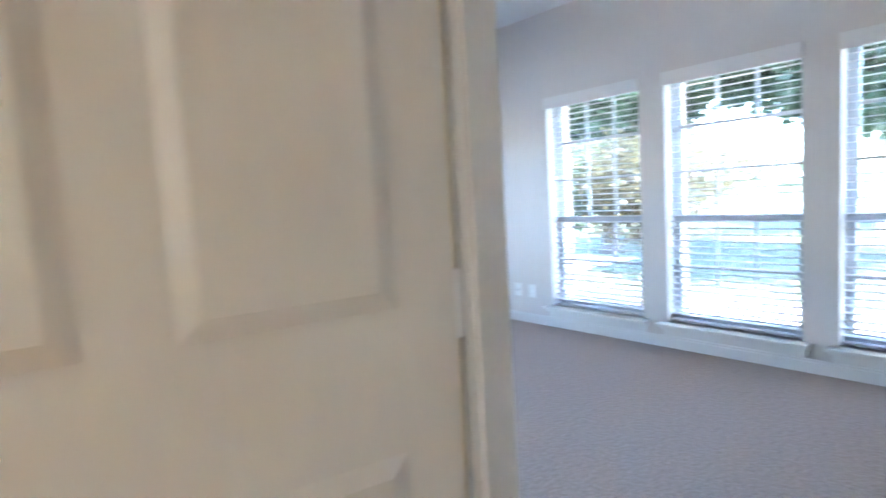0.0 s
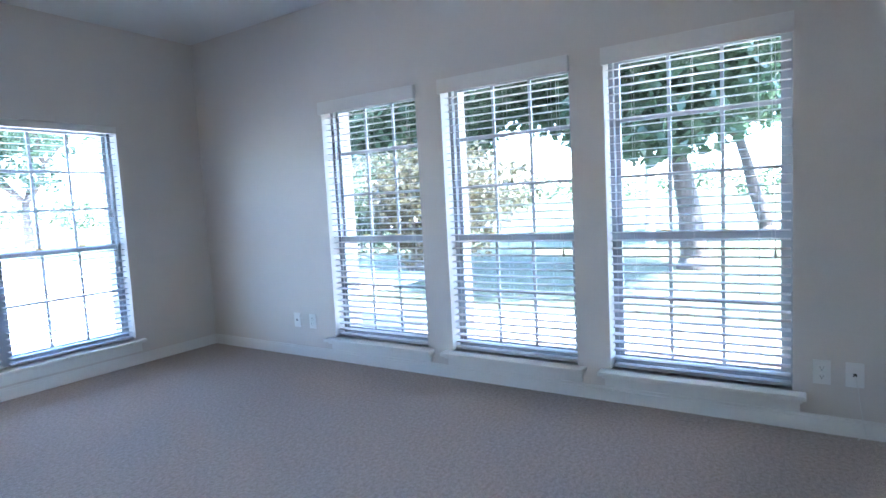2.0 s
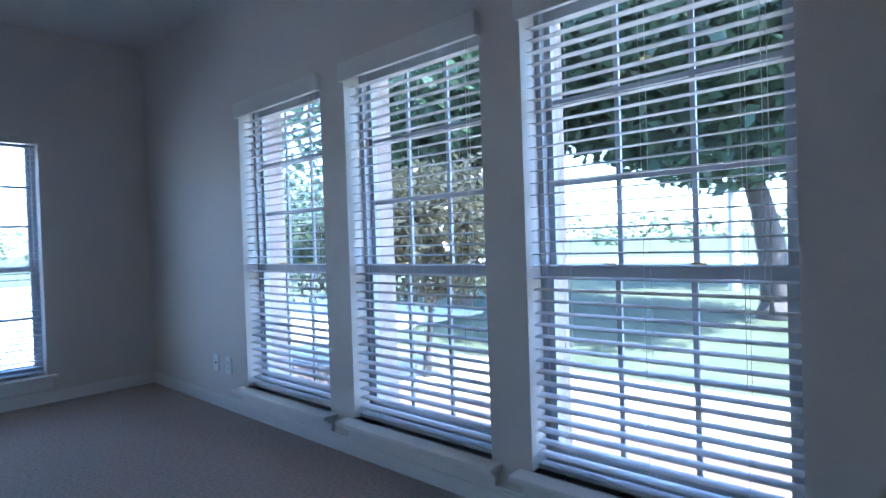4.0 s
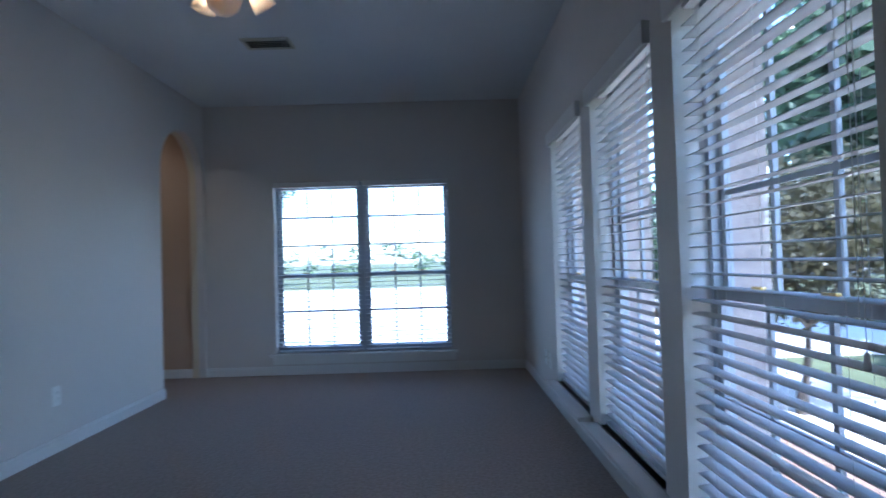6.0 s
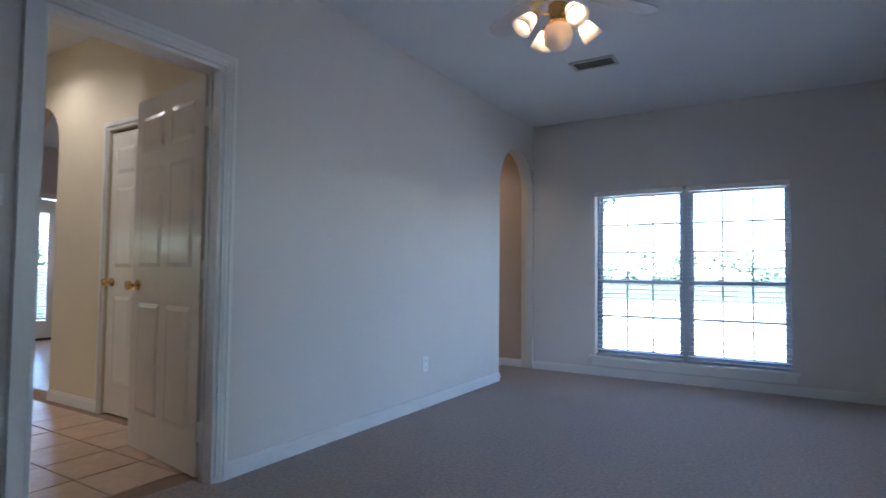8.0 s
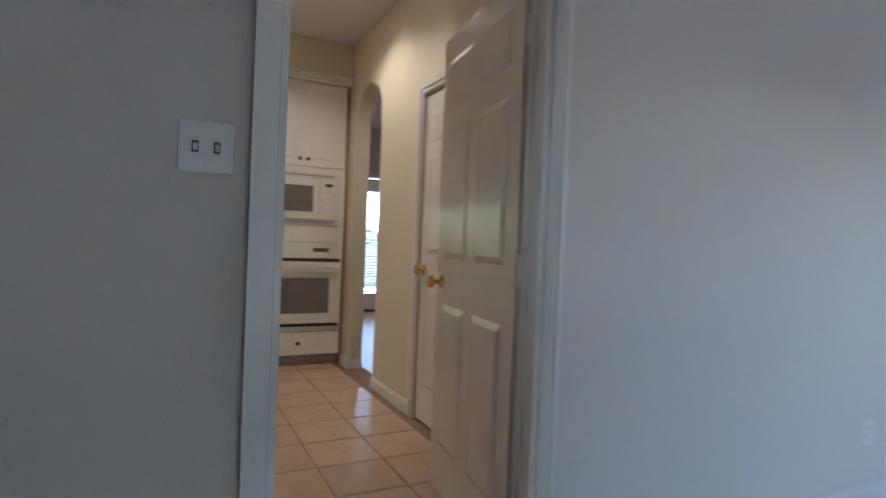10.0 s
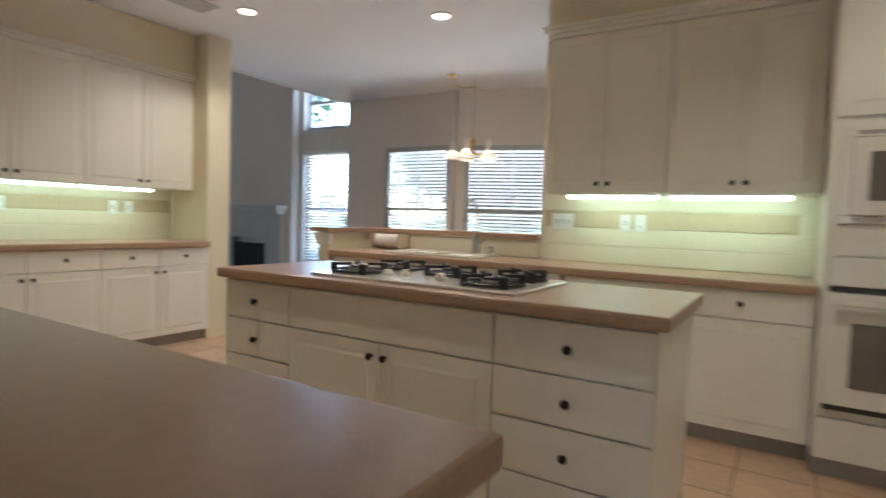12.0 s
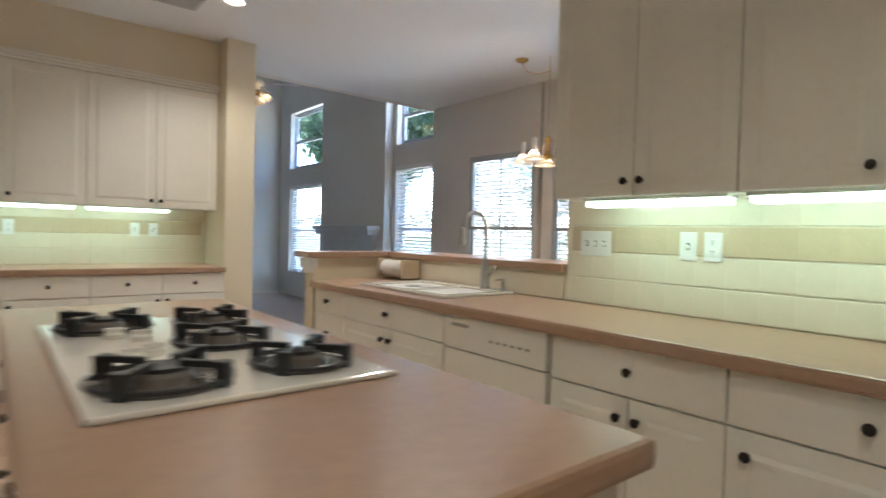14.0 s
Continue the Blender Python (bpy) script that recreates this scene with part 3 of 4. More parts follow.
# wall between kitchen and the next rooms
wall("wall_kitchen_west", "x", XW - 0.13, XW, -2.12, YH + 0.15, 0, HK, CREAM, label="cream wall behind the sink counter")
wall("wall_hall_north", "y", YH, YH + 0.12, -3.40, -0.13, 0, HK, CREAM, [(-1.80, -1.09, 0, 2.03)], "cream hall wall with a pantry door and an arch", [(-3.20, -2.58, 2.05, 0.31)])
wall("wall_hall_pier", "y", YH, YH + 0.12, XW, -3.40, 0, HK, CREAM, label="cream wall beside the oven tower")
wall("wall_kitchen_south", "y", -5.80, -5.66, -3.68, -0.13, 0, HK, CREAM, label="cream wall behind the pantry counter")
wall("wall_kitchen_wing", "x", -3.68, -3.44, -5.66, -5.12, 0, HK, CREAM, label="cream wing wall at the end of the counter")
wall("wall_kitchen_east", "x", -0.13, 0.0, -5.80, YS - 0.12, 0, HK, CREAM, label="cream wall behind the desk counter")
structure("soffit_south", boxes((-3.44, -0.13, -5.66, -5.32, 2.43, HK)), CREAM, "cream soffit above the cabinets")
structure("soffit_west", boxes((XW, -3.84, -1.98, -0.40, 2.50, HK)), CREAM, "cream soffit above the cabinets")
structure("soffit_tower", boxes((XW, -3.38, -0.40, YH, 2.50, HK)), CREAM, "cream soffit above the oven tower")
# half wall behind the sink and its return
structure("half_wall", boxes((XW - 0.13, XW, -3.80, -2.12, 0, 1.05), (XW, -3.54, -3.80, -3.68, 0, 1.05)), CREAM, "cream half wall behind the sink")
structure("half_wall_trim", boxes((-3.555, -3.515, -3.815, -3.665, 0.0, 0.12), (-3.56, -3.51, -3.82, -3.66, 0.985, 1.045), (-3.55, -3.52, -3.81, -3.67, 0.95, 0.985), bevel=0.003), TRIM, "white capital and plinth on the half wall end")
bar = finish("bar_top", joined(boxes((XW - 0.33, XW + 0.03, -3.86, -2.125, 1.05, 1.088), bevel=0.006), boxes((XW + 0.03, -3.49, -3.86, -3.65, 1.05, 1.088), bevel=0.006)), TOP)
tagged(bar, "tan laminate bar top on the half wall", "bar top")
baseboard("baseboard_hall_north", ("y", YH, -1, -2.58, -1.87), ("y", YH, -1, -1.02, -0.145), ("y", YH, -1, -3.38, -3.20), ("x", -3.20, 1, YH, YH + 0.12))
L_WIN = [(-6.96, -6.05, 0.45, 2.17), (-6.96, -6.05, 2.48, 3.35), (-10.55, -9.25, 0.45, 2.08), (-10.55, -9.25, 2.40, 3.45)]
wall("wall_living_west", "x", XL - 0.17, XL, -11.0, -5.95, 0, 4.3, PAINT, L_WIN, "tall living room wall with stacked windows")
structure("chimney_breast", boxes((XL, -6.27, -8.95, -8.44, 0, 4.3), (XL, -6.27, -7.56, -7.05, 0, 4.3), (XL, -6.27, -8.44, -7.56, 0.85, 4.3)), PAINT, "plain chimney breast")
wall("wall_living_south", "y", -11.15, -11.0, XL, 0.6, 0, 4.3, PAINT, label="plain living room wall")
wall("wall_living_east", "x", 0.6, 0.75, -11.0, -5.95, 0, 4.3, PAINT, label="plain living room wall")
# nook with an angled bay
BAY = [(-6.42, -5.94), (-6.42, -4.18), (-6.98, -2.14)]


def bay_wall(name, p, q, win):
    """A wall from p to q with one window (from, to, z0, z1 along it)."""
    p, q = Vector(p), Vector(q)
    d = q - p
    ob = wall(name, "y", 0.0, 0.16, 0, d.length, 0, HK, PAINT, [win], "nook wall with a wide window")
    ob.matrix_world = Matrix.Translation((*q, 0)) @ pose(0, 0, 0, 0, 0, math.degrees(math.atan2(-d.y, -d.x)))
    w, h = win[1] - win[0], win[3] - win[2]
    wm = ob.matrix_world @ Matrix.Translation((win[0], 0.09, win[2]))
    sash_window("window_" + name[-1], wm, w, h, h * 0.48, 2, 1, 1, "white double-hung nook window")
    blind(ob.matrix_world @ Matrix.Translation((win[0], 0.02, win[3] - 0.003)), w, h - 0.01, 28, "white blind lowered over a nook window, slats open", 0.05, group="nook blinds", cords=False)
    return ob


bay_wall("wall_bay_6", BAY[0], BAY[1], (0.06, 1.07, 0.55, 2.13))
bay_wall("wall_bay_7", BAY[1], BAY[2], (0.80, 2.00, 0.55, 2.12))
wall("wall_nook_north", "y", -2.14, -2.01, -7.0, XW - 0.13, 0, HK, PAINT, label="plain nook wall")
for i, (a, b, c, d) in enumerate(L_WIN):
    sash_window("window_%d" % (8 + i), Matrix.Translation((XL - 0.09, a, c)) @ pose(0, 0, 0, 0, 0, 90), b - a, d - c, (d - c) * 0.48, 1, 1, 1, "white living room window")
    if c < 1:
        blind(Matrix.Translation((XL - 0.02, a, d - 0.003)) @ pose(0, 0, 0, 0, 0, 90), b - a, d - c - 0.01, 28, "white blind lowered over a living room window", 0.05, group="living room blinds", cords=False)
# north room: garden door
wall("wall_north_room_west", "x", -6.9, -6.75, YH, 5.0, 0, HK, PAINT, [(1.38, 2.24, 0, 2.05)], "plain wall with a glazed door")
wall("wall_north_room_north", "y", 5.0, 5.12, -6.9, -1.3, 0, HK, PAINT, label="plain wall")
wall("wall_north_room_east", "x", -2.02, -1.90, YH + 0.12, 5.0, 0, HK, PAINT, label="plain wall")
wall("wall_kitchen_west_link", "y", YH, YH + 0.12, -6.9, XW - 0.13, 0, HK, PAINT, label="plain wall")
wall("wall_pantry_back", "y", 1.3, 1.4, -1.9, -0.13, 0, HK, PAINT, label="plain pantry wall")
wall("wall_nook_link", "x", -7.15, -7.0, -2.01, YH, 0, HK, PAINT, label="plain wall")

gd = tagged(new("door_3"), "white glazed garden door with a blind, closed", "door", kind="structure")
gd.matrix_world = Matrix.Translation((-6.79, 1.38, 0.0)) @ pose(0, 0, 0, 0, 0, 90)
part("door_leaf", boxes((0.03, 0.15, 0, 0.045, 0.03, 2.03), (0.71, 0.83, 0, 0.045, 0.03, 2.03), (0.15, 0.71, 0, 0.045, 0.03, 0.28), (0.15, 0.71, 0, 0.045, 1.88, 2.03), bevel=0.004), TRIM, gd)
part("threshold", boxes((0, 0.86, -0.05, 0.1, 0.0, 0.03)), SLOT, gd, "dark threshold")
gp = part("pane", boxes((0.15, 0.71, 0.02, 0.024, 0.28, 1.88)), GLASS, gd)
gp.visible_shadow = False
casing_n = structure("trim_garden_door", boxes((-6.75, -6.735, 1.31, 1.38, 0, 2.12), (-6.75, -6.735, 2.24, 2.31, 0, 2.12), (-6.75, -6.735, 1.38, 2.24, 2.05, 2.12)), TRIM, "white door casing")
blind(Matrix.Translation((-6.755, 1.52, 1.88)) @ pose(0, 0, 0, 0, 0, 90), 0.58, 1.58, 16, "white blind on the glazed door", 0.04, group="living room blinds", cords=False)

# pantry door in the hall wall
six_panel("door_2", pose(-1.80, YH + 0.012, 0.012), 0.71, 2.0, "cream six-panel pantry door, closed", 0.06, False)
dims = []
for a, b, t in ((0.006, 0.030, 0.010), (0.030, 0.066, 0.018)):
    dims += [(-1.80 - b, -1.80 - a, YH - t, YH, 0, 2.03 + b), (-1.09 + a, -1.09 + b, YH - t, YH, 0, 2.03 + b), (-1.80 - a, -1.09 + a, YH - t, YH, 2.03 + a, 2.03 + b)]
structure("trim_pantry", boxes(*dims), TRIM, "white moulded door casing")


# ---- kitchen cabinets ----
def west(x, y, z=0.0):
    return Matrix.Translation((x, y, z)) @ pose(0, 0, 0, 0, 0, 90)


XF = -3.53          # base cabinet fronts, west run
CH = 0.862
for y0, y1, fr in (
        (-3.63, -3.26, [("drawer", 0, 0.37, 0.72, CH, [(0.18, 0.795)]), ("drawer", 0, 0.37, 0.42, 0.72, [(0.18, 0.60)]), ("drawer", 0, 0.37, 0.10, 0.42, [(0.18, 0.28)])]),
        (-3.26, -2.335, [("drawer", 0, 0.925, 0.72, CH, [(0.457, 0.795)]), ("door", 0, 0.457, 0.10, 0.72, [(0.42, 0.66)]), ("door", 0.457, 0.925, 0.10, 0.72, [(0.49, 0.66)])]),
        (-1.71, -1.075, [("drawer", 0, 0.635, 0.70, CH, [(0.325, 0.785)]), ("door", 0, 0.325, 0.10, 0.70, [(0.29, 0.63)]), ("door", 0.325, 0.635, 0.10, 0.70, [(0.36, 0.63)])]),
        (-1.075, -0.405, [("drawer", 0, 0.67, 0.70, CH, [(0.332, 0.785)]), ("door", 0, 0.67, 0.10, 0.70, [(0.06, 0.63)])])):
    cabinet(west(XF, y0), y1 - y0, CH, 0.59, fr, "white painted base cabinet with dark round knobs", group="sink wall cabinets")


def worktop(name, x0, x1, y0, y1, label, z=0.862):
    ob = finish(name, boxes((x0, x1, y0, y1, z, z + 0.048), bevel=0.012), TOP)
    return tagged(ob, label, "worktop")


worktop("sink_worktop", XW + 0.004, XF + 0.03, -3.665, -0.402, "tan laminate worktop along the sink wall")

dw = thing("dishwasher", west(XF, -2.328), "white dishwasher under the tan worktop", "dishwasher")
part("body", boxes((0.005, 0.60, 0.03, 0.57, 0.02, 0.865)), WHITE, dw)
part("door", boxes((0.006, 0.599, -0.005, 0.028, 0.12, 0.71), bevel=0.005), WHITE, dw)
cp = part("control_panel", boxes((0.006, 0.599, -0.008, 0.028, 0.715, 0.862), bevel=0.006), WHITE, dw)
part("latch", boxes((0.06, 0.17, -0.012, -0.006, 0.815, 0.83), bevel=0.002), TOE, cp)
for k in range(6):
    part("button", boxes((0.30 + 0.04 * k, 0.318 + 0.04 * k, -0.011, -0.007, 0.775, 0.785), bevel=0.001), TOE, cp)
part("kick_plate", boxes((0.006, 0.599, 0.05, 0.07, 0.0, 0.115)), TOE, dw)

# uppers
UZ0, UZ1 = 1.385, 2.42
for y0, y1 in ((-1.985, -1.205), (-1.205, -0.405)):
    w = y1 - y0
    cabinet(west(-3.85, y0, UZ0), w, UZ1 - UZ0, 0.275, [("door", 0, w / 2, 0, UZ1 - UZ0, [(w / 2 - 0.035, 0.06)]), ("door", w / 2, w, 0, UZ1 - UZ0, [(w / 2 + 0.035, 0.06)])],
            "white raised-panel wall cabinet with dark knobs", 0.0, name="wall_cabinet", group="sink wall uppers")
structure("trim_crown_west", boxes((XW + 0.004, -3.835, -2.0, -0.405, UZ1 + 0.001, UZ1 + 0.03), (XW + 0.004, -3.815, -2.02, -0.405, UZ1 + 0.03, UZ1 + 0.055), (XW + 0.004, -3.80, -2.035, -0.405, UZ1 + 0.055, UZ1 + 0.079), bevel=0.004), CAB, "white crown moulding on the cabinets")

# oven tower
XT = -3.38
tw = thing("oven_tower", west(XT, -0.40), "tall white cabinet with built-in microwave and oven", "cabinet")
part("body", boxes((0, 0.73, 0.021, XT - XW - 0.004, 0.10, 2.43)), CAB, tw)
part("toe_kick", boxes((0.002, 0.728, 0.075, 0.7, 0.0, 0.10)), TOE, tw)
for x0, kx in ((0.02, 0.345), (0.365, 0.02)):
    d = part("door", panelled(0.343, 0.695, 0.020, [(0.055, 0.288, 0.055, 0.64)], 0.009, 0.006), CAB, tw)
    d.matrix_basis = pose(x0, 0, 1.715)
    knob_on(d, 0.31 if x0 < 0.1 else 0.033, 0.055)
dr = part("drawer", boxes((0.01, 0.72, 0, 0.02, 0.105, 0.30), bevel=0.004), CAB, tw)
knob_on(dr, 0.365, 0.205)
part("face_frame", boxes((0.0, 0.045, 0.004, 0.0205, 0.31, 1.70), (0.685, 0.73, 0.004, 0.0205, 0.31, 1.70), (0.045, 0.685, 0.004, 0.0205, 1.66, 1.70), (0.045, 0.685, 0.004, 0.0205, 1.07, 1.215), (0.045, 0.685, 0.004, 0.0205, 0.31, 0.345), bevel=0.002), CAB, tw)
structure("trim_crown_tower", boxes((XW + 0.004, XT + 0.012, -0.415, YH - 0.003, 2.431, 2.455), (XW + 0.004, XT + 0.03, -0.435, YH - 0.003, 2.455, 2.48), (XW + 0.004, XT + 0.045, -0.45, YH - 0.003, 2.48, 2.499), bevel=0.003), CAB, "white crown moulding on the tower")

mw = thing("microwave", west(XT, -0.40, 1.22), "white built-in microwave with grey window", "microwave")
part("trim_kit", boxes((0.045, 0.685, -0.012, 0.003, 0.0, 0.035), (0.045, 0.685, -0.012, 0.003, 0.395, 0.438), (0.045, 0.085, -0.012, 0.003, 0.035, 0.395), (0.645, 0.685, -0.012, 0.003, 0.035, 0.395), bevel=0.003), WHITE, mw)
for z in (0.405, 0.008):
    part("vent_slot", boxes((0.10, 0.63, -0.0135, -0.0125, z, z + 0.019)), TOE, mw)
md = part("door", boxes((0.087, 0.50, -0.024, 0.003, 0.038, 0.392), bevel=0.006), WHITE, mw)
part("window", boxes((0.15, 0.45, -0.0265, -0.0235, 0.105, 0.325), bevel=0.001), DGLASS, md, "grey meshed glass window")
mp = part("control_panel", boxes((0.502, 0.643, -0.022, 0.003, 0.038, 0.392), bevel=0.004), WHITE, mw)
part("display", boxes((0.55, 0.615, -0.0235, -0.0215, 0.325, 0.35)), SLOT, mp)
for k in range(4):
    for j in range(3):
        part("button", boxes((0.527 + 0.033 * j, 0.553 + 0.033 * j, -0.0235, -0.0215, 0.10 + 0.045 * k, 0.125 + 0.045 * k), bevel=0.001), PLATE, mp)

ov = thing("wall_oven", west(XT, -0.40, 0.345), "white built-in wall oven with dark window", "oven")
od = part("door", boxes((0.02, 0.71, -0.035, 0.003, 0.03, 0.555), bevel=0.008), WHITE, ov)
part("window", boxes((0.12, 0.61, -0.0385, -0.0345, 0.12, 0.42), bevel=0.0015), DGLASS, od, "dark grey oven glass")
part("handle", joined(boxes((0.05, 0.68, -0.085, -0.062, 0.50, 0.53), bevel=0.008), boxes((0.07, 0.10, -0.066, -0.034, 0.505, 0.525), (0.63, 0.66, -0.066, -0.034, 0.505, 0.525))), WHITE, od)
oc = part("control_panel", boxes((0.02, 0.71, -0.03, 0.003, 0.585, 0.72), bevel=0.008), WHITE, ov)
part("display", boxes((0.46, 0.60, -0.0315, -0.0295, 0.64, 0.675), bevel=0.0008), DGLASS, oc)
part("display", boxes((0.485, 0.56, -0.033, -0.031, 0.652, 0.668)), SLOT, oc)
for z in (0.558, 0.004):
    part("vent_slot", boxes((0.03, 0.70, -0.02, 0.003, z, z + 0.023)), SLOT, ov)

# sink, faucet and bits on the counter
sk = thing("kitchen_sink", pose(-3.835, -2.82, 0.9105), "white double-bowl drop-in sink with raised rim", "sink")
def bowl(y0, y1):
    return joined(boxes((-0.185, 0.185, y0, y1, -0.19, -0.18)), boxes((-0.195, -0.185, y0, y1, -0.19, 0.004), (0.185, 0.195, y0, y1, -0.19, 0.004), (-0.185, 0.185, y0 - 0.01, y0, -0.19, 0.004), (-0.185, 0.185, y1, y1 + 0.01, -0.19, 0.004)))
part("rim", boxes((0.195, 0.235, -0.39, 0.39, 0.0, 0.016), (-0.255, -0.195, -0.39, 0.39, 0.0, 0.016), (-0.195, 0.195, -0.39, -0.345, 0.0, 0.016), (-0.195, 0.195, 0.345, 0.39, 0.0, 0.016), (-0.195, 0.195, -0.02, 0.02, 0.0, 0.012), bevel=0.006), WHITE, sk)
part("basin", boxes((-0.193, 0.193, -0.343, -0.022, 0.0008, 0.003)), PLATE, sk)
part("basin", boxes((-0.193, 0.193, 0.022, 0.343, 0.0008, 0.003)), PLATE, sk)
part("drain", lathe([(0, 0), (0.04, 0), (0.045, 0.004), (0.03, 0.004), (0, 0.002)], 16, (0, -0.18, 0.0035)), STEEL, sk)
fc = thing("kitchen_faucet", pose(-4.05, -2.62, 0.927), "tall brushed nickel pull-down faucet", "faucet")
part("base", lathe([(0, 0), (0.03, 0), (0.03, 0.01), (0.024, 0.02), (0.026, 0.06), (0.022, 0.12), (0.015, 0.15), (0, 0.15)], 18), STEEL, fc, smooth=True)
part("spout", tube([(0, 0, 0.14), (0, 0, 0.33)] + [(0.085 - 0.085 * math.cos(a), 0, 0.33 + 0.085 * math.sin(a)) for a in [math.pi * i / 12 for i in range(1, 12)]] + [(0.172, 0, 0.32)], 0.012, 10), STEEL, fc, smooth=True)
part("spray_head", lathe([(0, 0), (0.020, 0), (0.021, 0.02), (0.015, 0.085), (0.012, 0.10), (0, 0.10)], 14, (0.173, 0, 0.235)), STEEL, fc, smooth=True)
part("lever", tube([(0, 0.02, 0.075), (0, 0.05, 0.085), (-0.005, 0.075, 0.13)], 0.008, 8), STEEL, fc, smooth=True)
sd = thing("soap_dispenser", pose(-4.05, -2.48, 0.927), "small nickel soap dispenser beside the sink", "dispenser")
part("base", lathe([(0, 0), (0.018, 0), (0.016, 0.012), (0.009, 0.02), (0.009, 0.05), (0, 0.05)], 14), STEEL, sd)
part("nozzle", tube([(0, 0, 0.048), (0.0, 0, 0.06), (0.05, 0, 0.058), (0.055, 0, 0.05)], 0.006, 8), STEEL, sd)
pr = thing("paper_towel_holder", pose(XW + 0.006, -3.46, 0.985), "paper towel roll in a beige wall holder", "paper towel")
part("bracket", boxes((0, 0.012, -0.15, 0.15, -0.06, 0.06), (0.012, 0.15, 0.135, 0.15, -0.06, 0.06), (0.012, 0.15, -0.15, -0.135, -0.06, 0.06), bevel=0.003), mat("beige_plastic", (0.62, 0.50, 0.34), 0.4), pr)
part("roll", lathe([(0.018, -0.13), (0.056, -0.13), (0.056, 0.13), (0.018, 0.13)], 24, (0.085, 0, 0), pose(0, 0, 0, 90)), PAPER, pr, "white paper roll", True)


def under_light(m, w, label="glowing under-cabinet fluorescent strip"):
    u = thing("under_cabinet_light", m, label, "light", "under-cabinet lights")
    part("housing", boxes((0, w, 0, 0.10, -0.012, 0), bevel=0.002), PLATE, u)
    part("diffuser", boxes((0.012, w - 0.012, 0.006, 0.094, -0.034, -0.0125), bevel=0.006), TUBE, u)


under_light(west(-3.88, -1.85, UZ0 - 0.001), 0.60)
under_light(west(-3.88, -1.19, UZ0 - 0.001), 0.66)
for y, k, l in ((-1.945, "triple", "white triple switch plate on the tile"), (-1.50, "single", "white switch plate on the tile"), (-1.40, "duplex", "white outlet on the tile")):
    cover("wall_plate", west(XW + 0.0125, y, 1.195), k, l)


# south run
def south(x, y, z=0.0):
    return Matrix.Translation((x, y, z)) @ pose(0, 0, 0, 0, 0, 180)


YF = -5.08
for x1, x0, n in ((-1.485, -2.487, 2), (-2.487, -3.436, 2)):
    w = x1 - x0
    h = w / 2
    cabinet(south(x1, YF), w, CH, 0.575, [("drawer", 0, h, 0.70, CH, [(h / 2, 0.785)]), ("drawer", h, w, 0.70, CH, [(h * 1.5, 0.785)]), ("door", 0, h, 0.10, 0.70, [(h - 0.035, 0.655)]), ("door", h, w, 0.10, 0.70, [(h + 0.035, 0.655)])],
            "white base cabinet with drawers above raised-panel doors", group="pantry wall cabinets")
    cabinet(south(x1, -5.33, 1.375), w, 0.995, 0.325, [("door", 0, h, 0, 0.995, [(h - 0.035, 0.055)]), ("door", h, w, 0, 0.995, [(h + 0.035, 0.055)])],
            "white raised-panel wall cabinet with dark knobs", 0.0, name="wall_cabinet", group="pantry wall uppers")
worktop("pantry_worktop", -3.438, -1.485, -5.657, YF + 0.03, "tan laminate worktop along the pantry wall")
cabinet(south(-0.52, -5.33, 1.80), 0.96, 0.57, 0.325, [("door", 0, 0.48, 0, 0.57, [(0.445, 0.05)]), ("door", 0.48, 0.96, 0, 0.57, [(0.515, 0.05)])], "white wall cabinet over the fridge", 0.0, name="wall_cabinet")
structure("trim_crown_south", boxes((-3.438, -0.52, -5.657, -5.315, 2.371, 2.39), (-3.438, -0.52, -5.657, -5.295, 2.39, 2.412), (-3.438, -0.52, -5.657, -5.28, 2.412, 2.429), bevel=0.003), CAB, "white crown moulding")
under_light(south(-1.86, -5.36, 1.374), 0.57)
under_light(south(-2.49, -5.36, 1.374), 0.59)
for x, k, l in ((-2.03, "duplex", "white outlet on the tile"), (-2.87, "single", "white switch plate on the tile"), (-3.01, "single", "white switch plate on the tile")):
    cover("wall_plate", south(x, -5.6475, 1.195), k, l)

fr = thing("refrigerator", south(-0.51, -4.88), "white side-by-side refrigerator beside the cabinets", "refrigerator")
part("body", boxes((0.0, 0.90, 0.06, 0.74, 0.06, 1.745), bevel=0.008), WHITE, fr)
part("freezer_door", boxes((0.0, 0.38, 0.0, 0.055, 0.08, 1.745), bevel=0.012), WHITE, fr)
part("fresh_food_door", boxes((0.388, 0.90, 0.0, 0.055, 0.08, 1.745), bevel=0.012), WHITE, fr)
part("grille", boxes((0.01, 0.89, 0.03, 0.055, 0.012, 0.05), (0.01, 0.89, 0.035, 0.055, 0.052, 0.075)), TOE, fr)
part("foot", boxes((0.03, 0.10, 0.1, 0.16, 0.0, 0.06)), SLOT, fr)
part("foot", boxes((0.80, 0.87, 0.1, 0.16, 0.0, 0.06)), SLOT, fr)

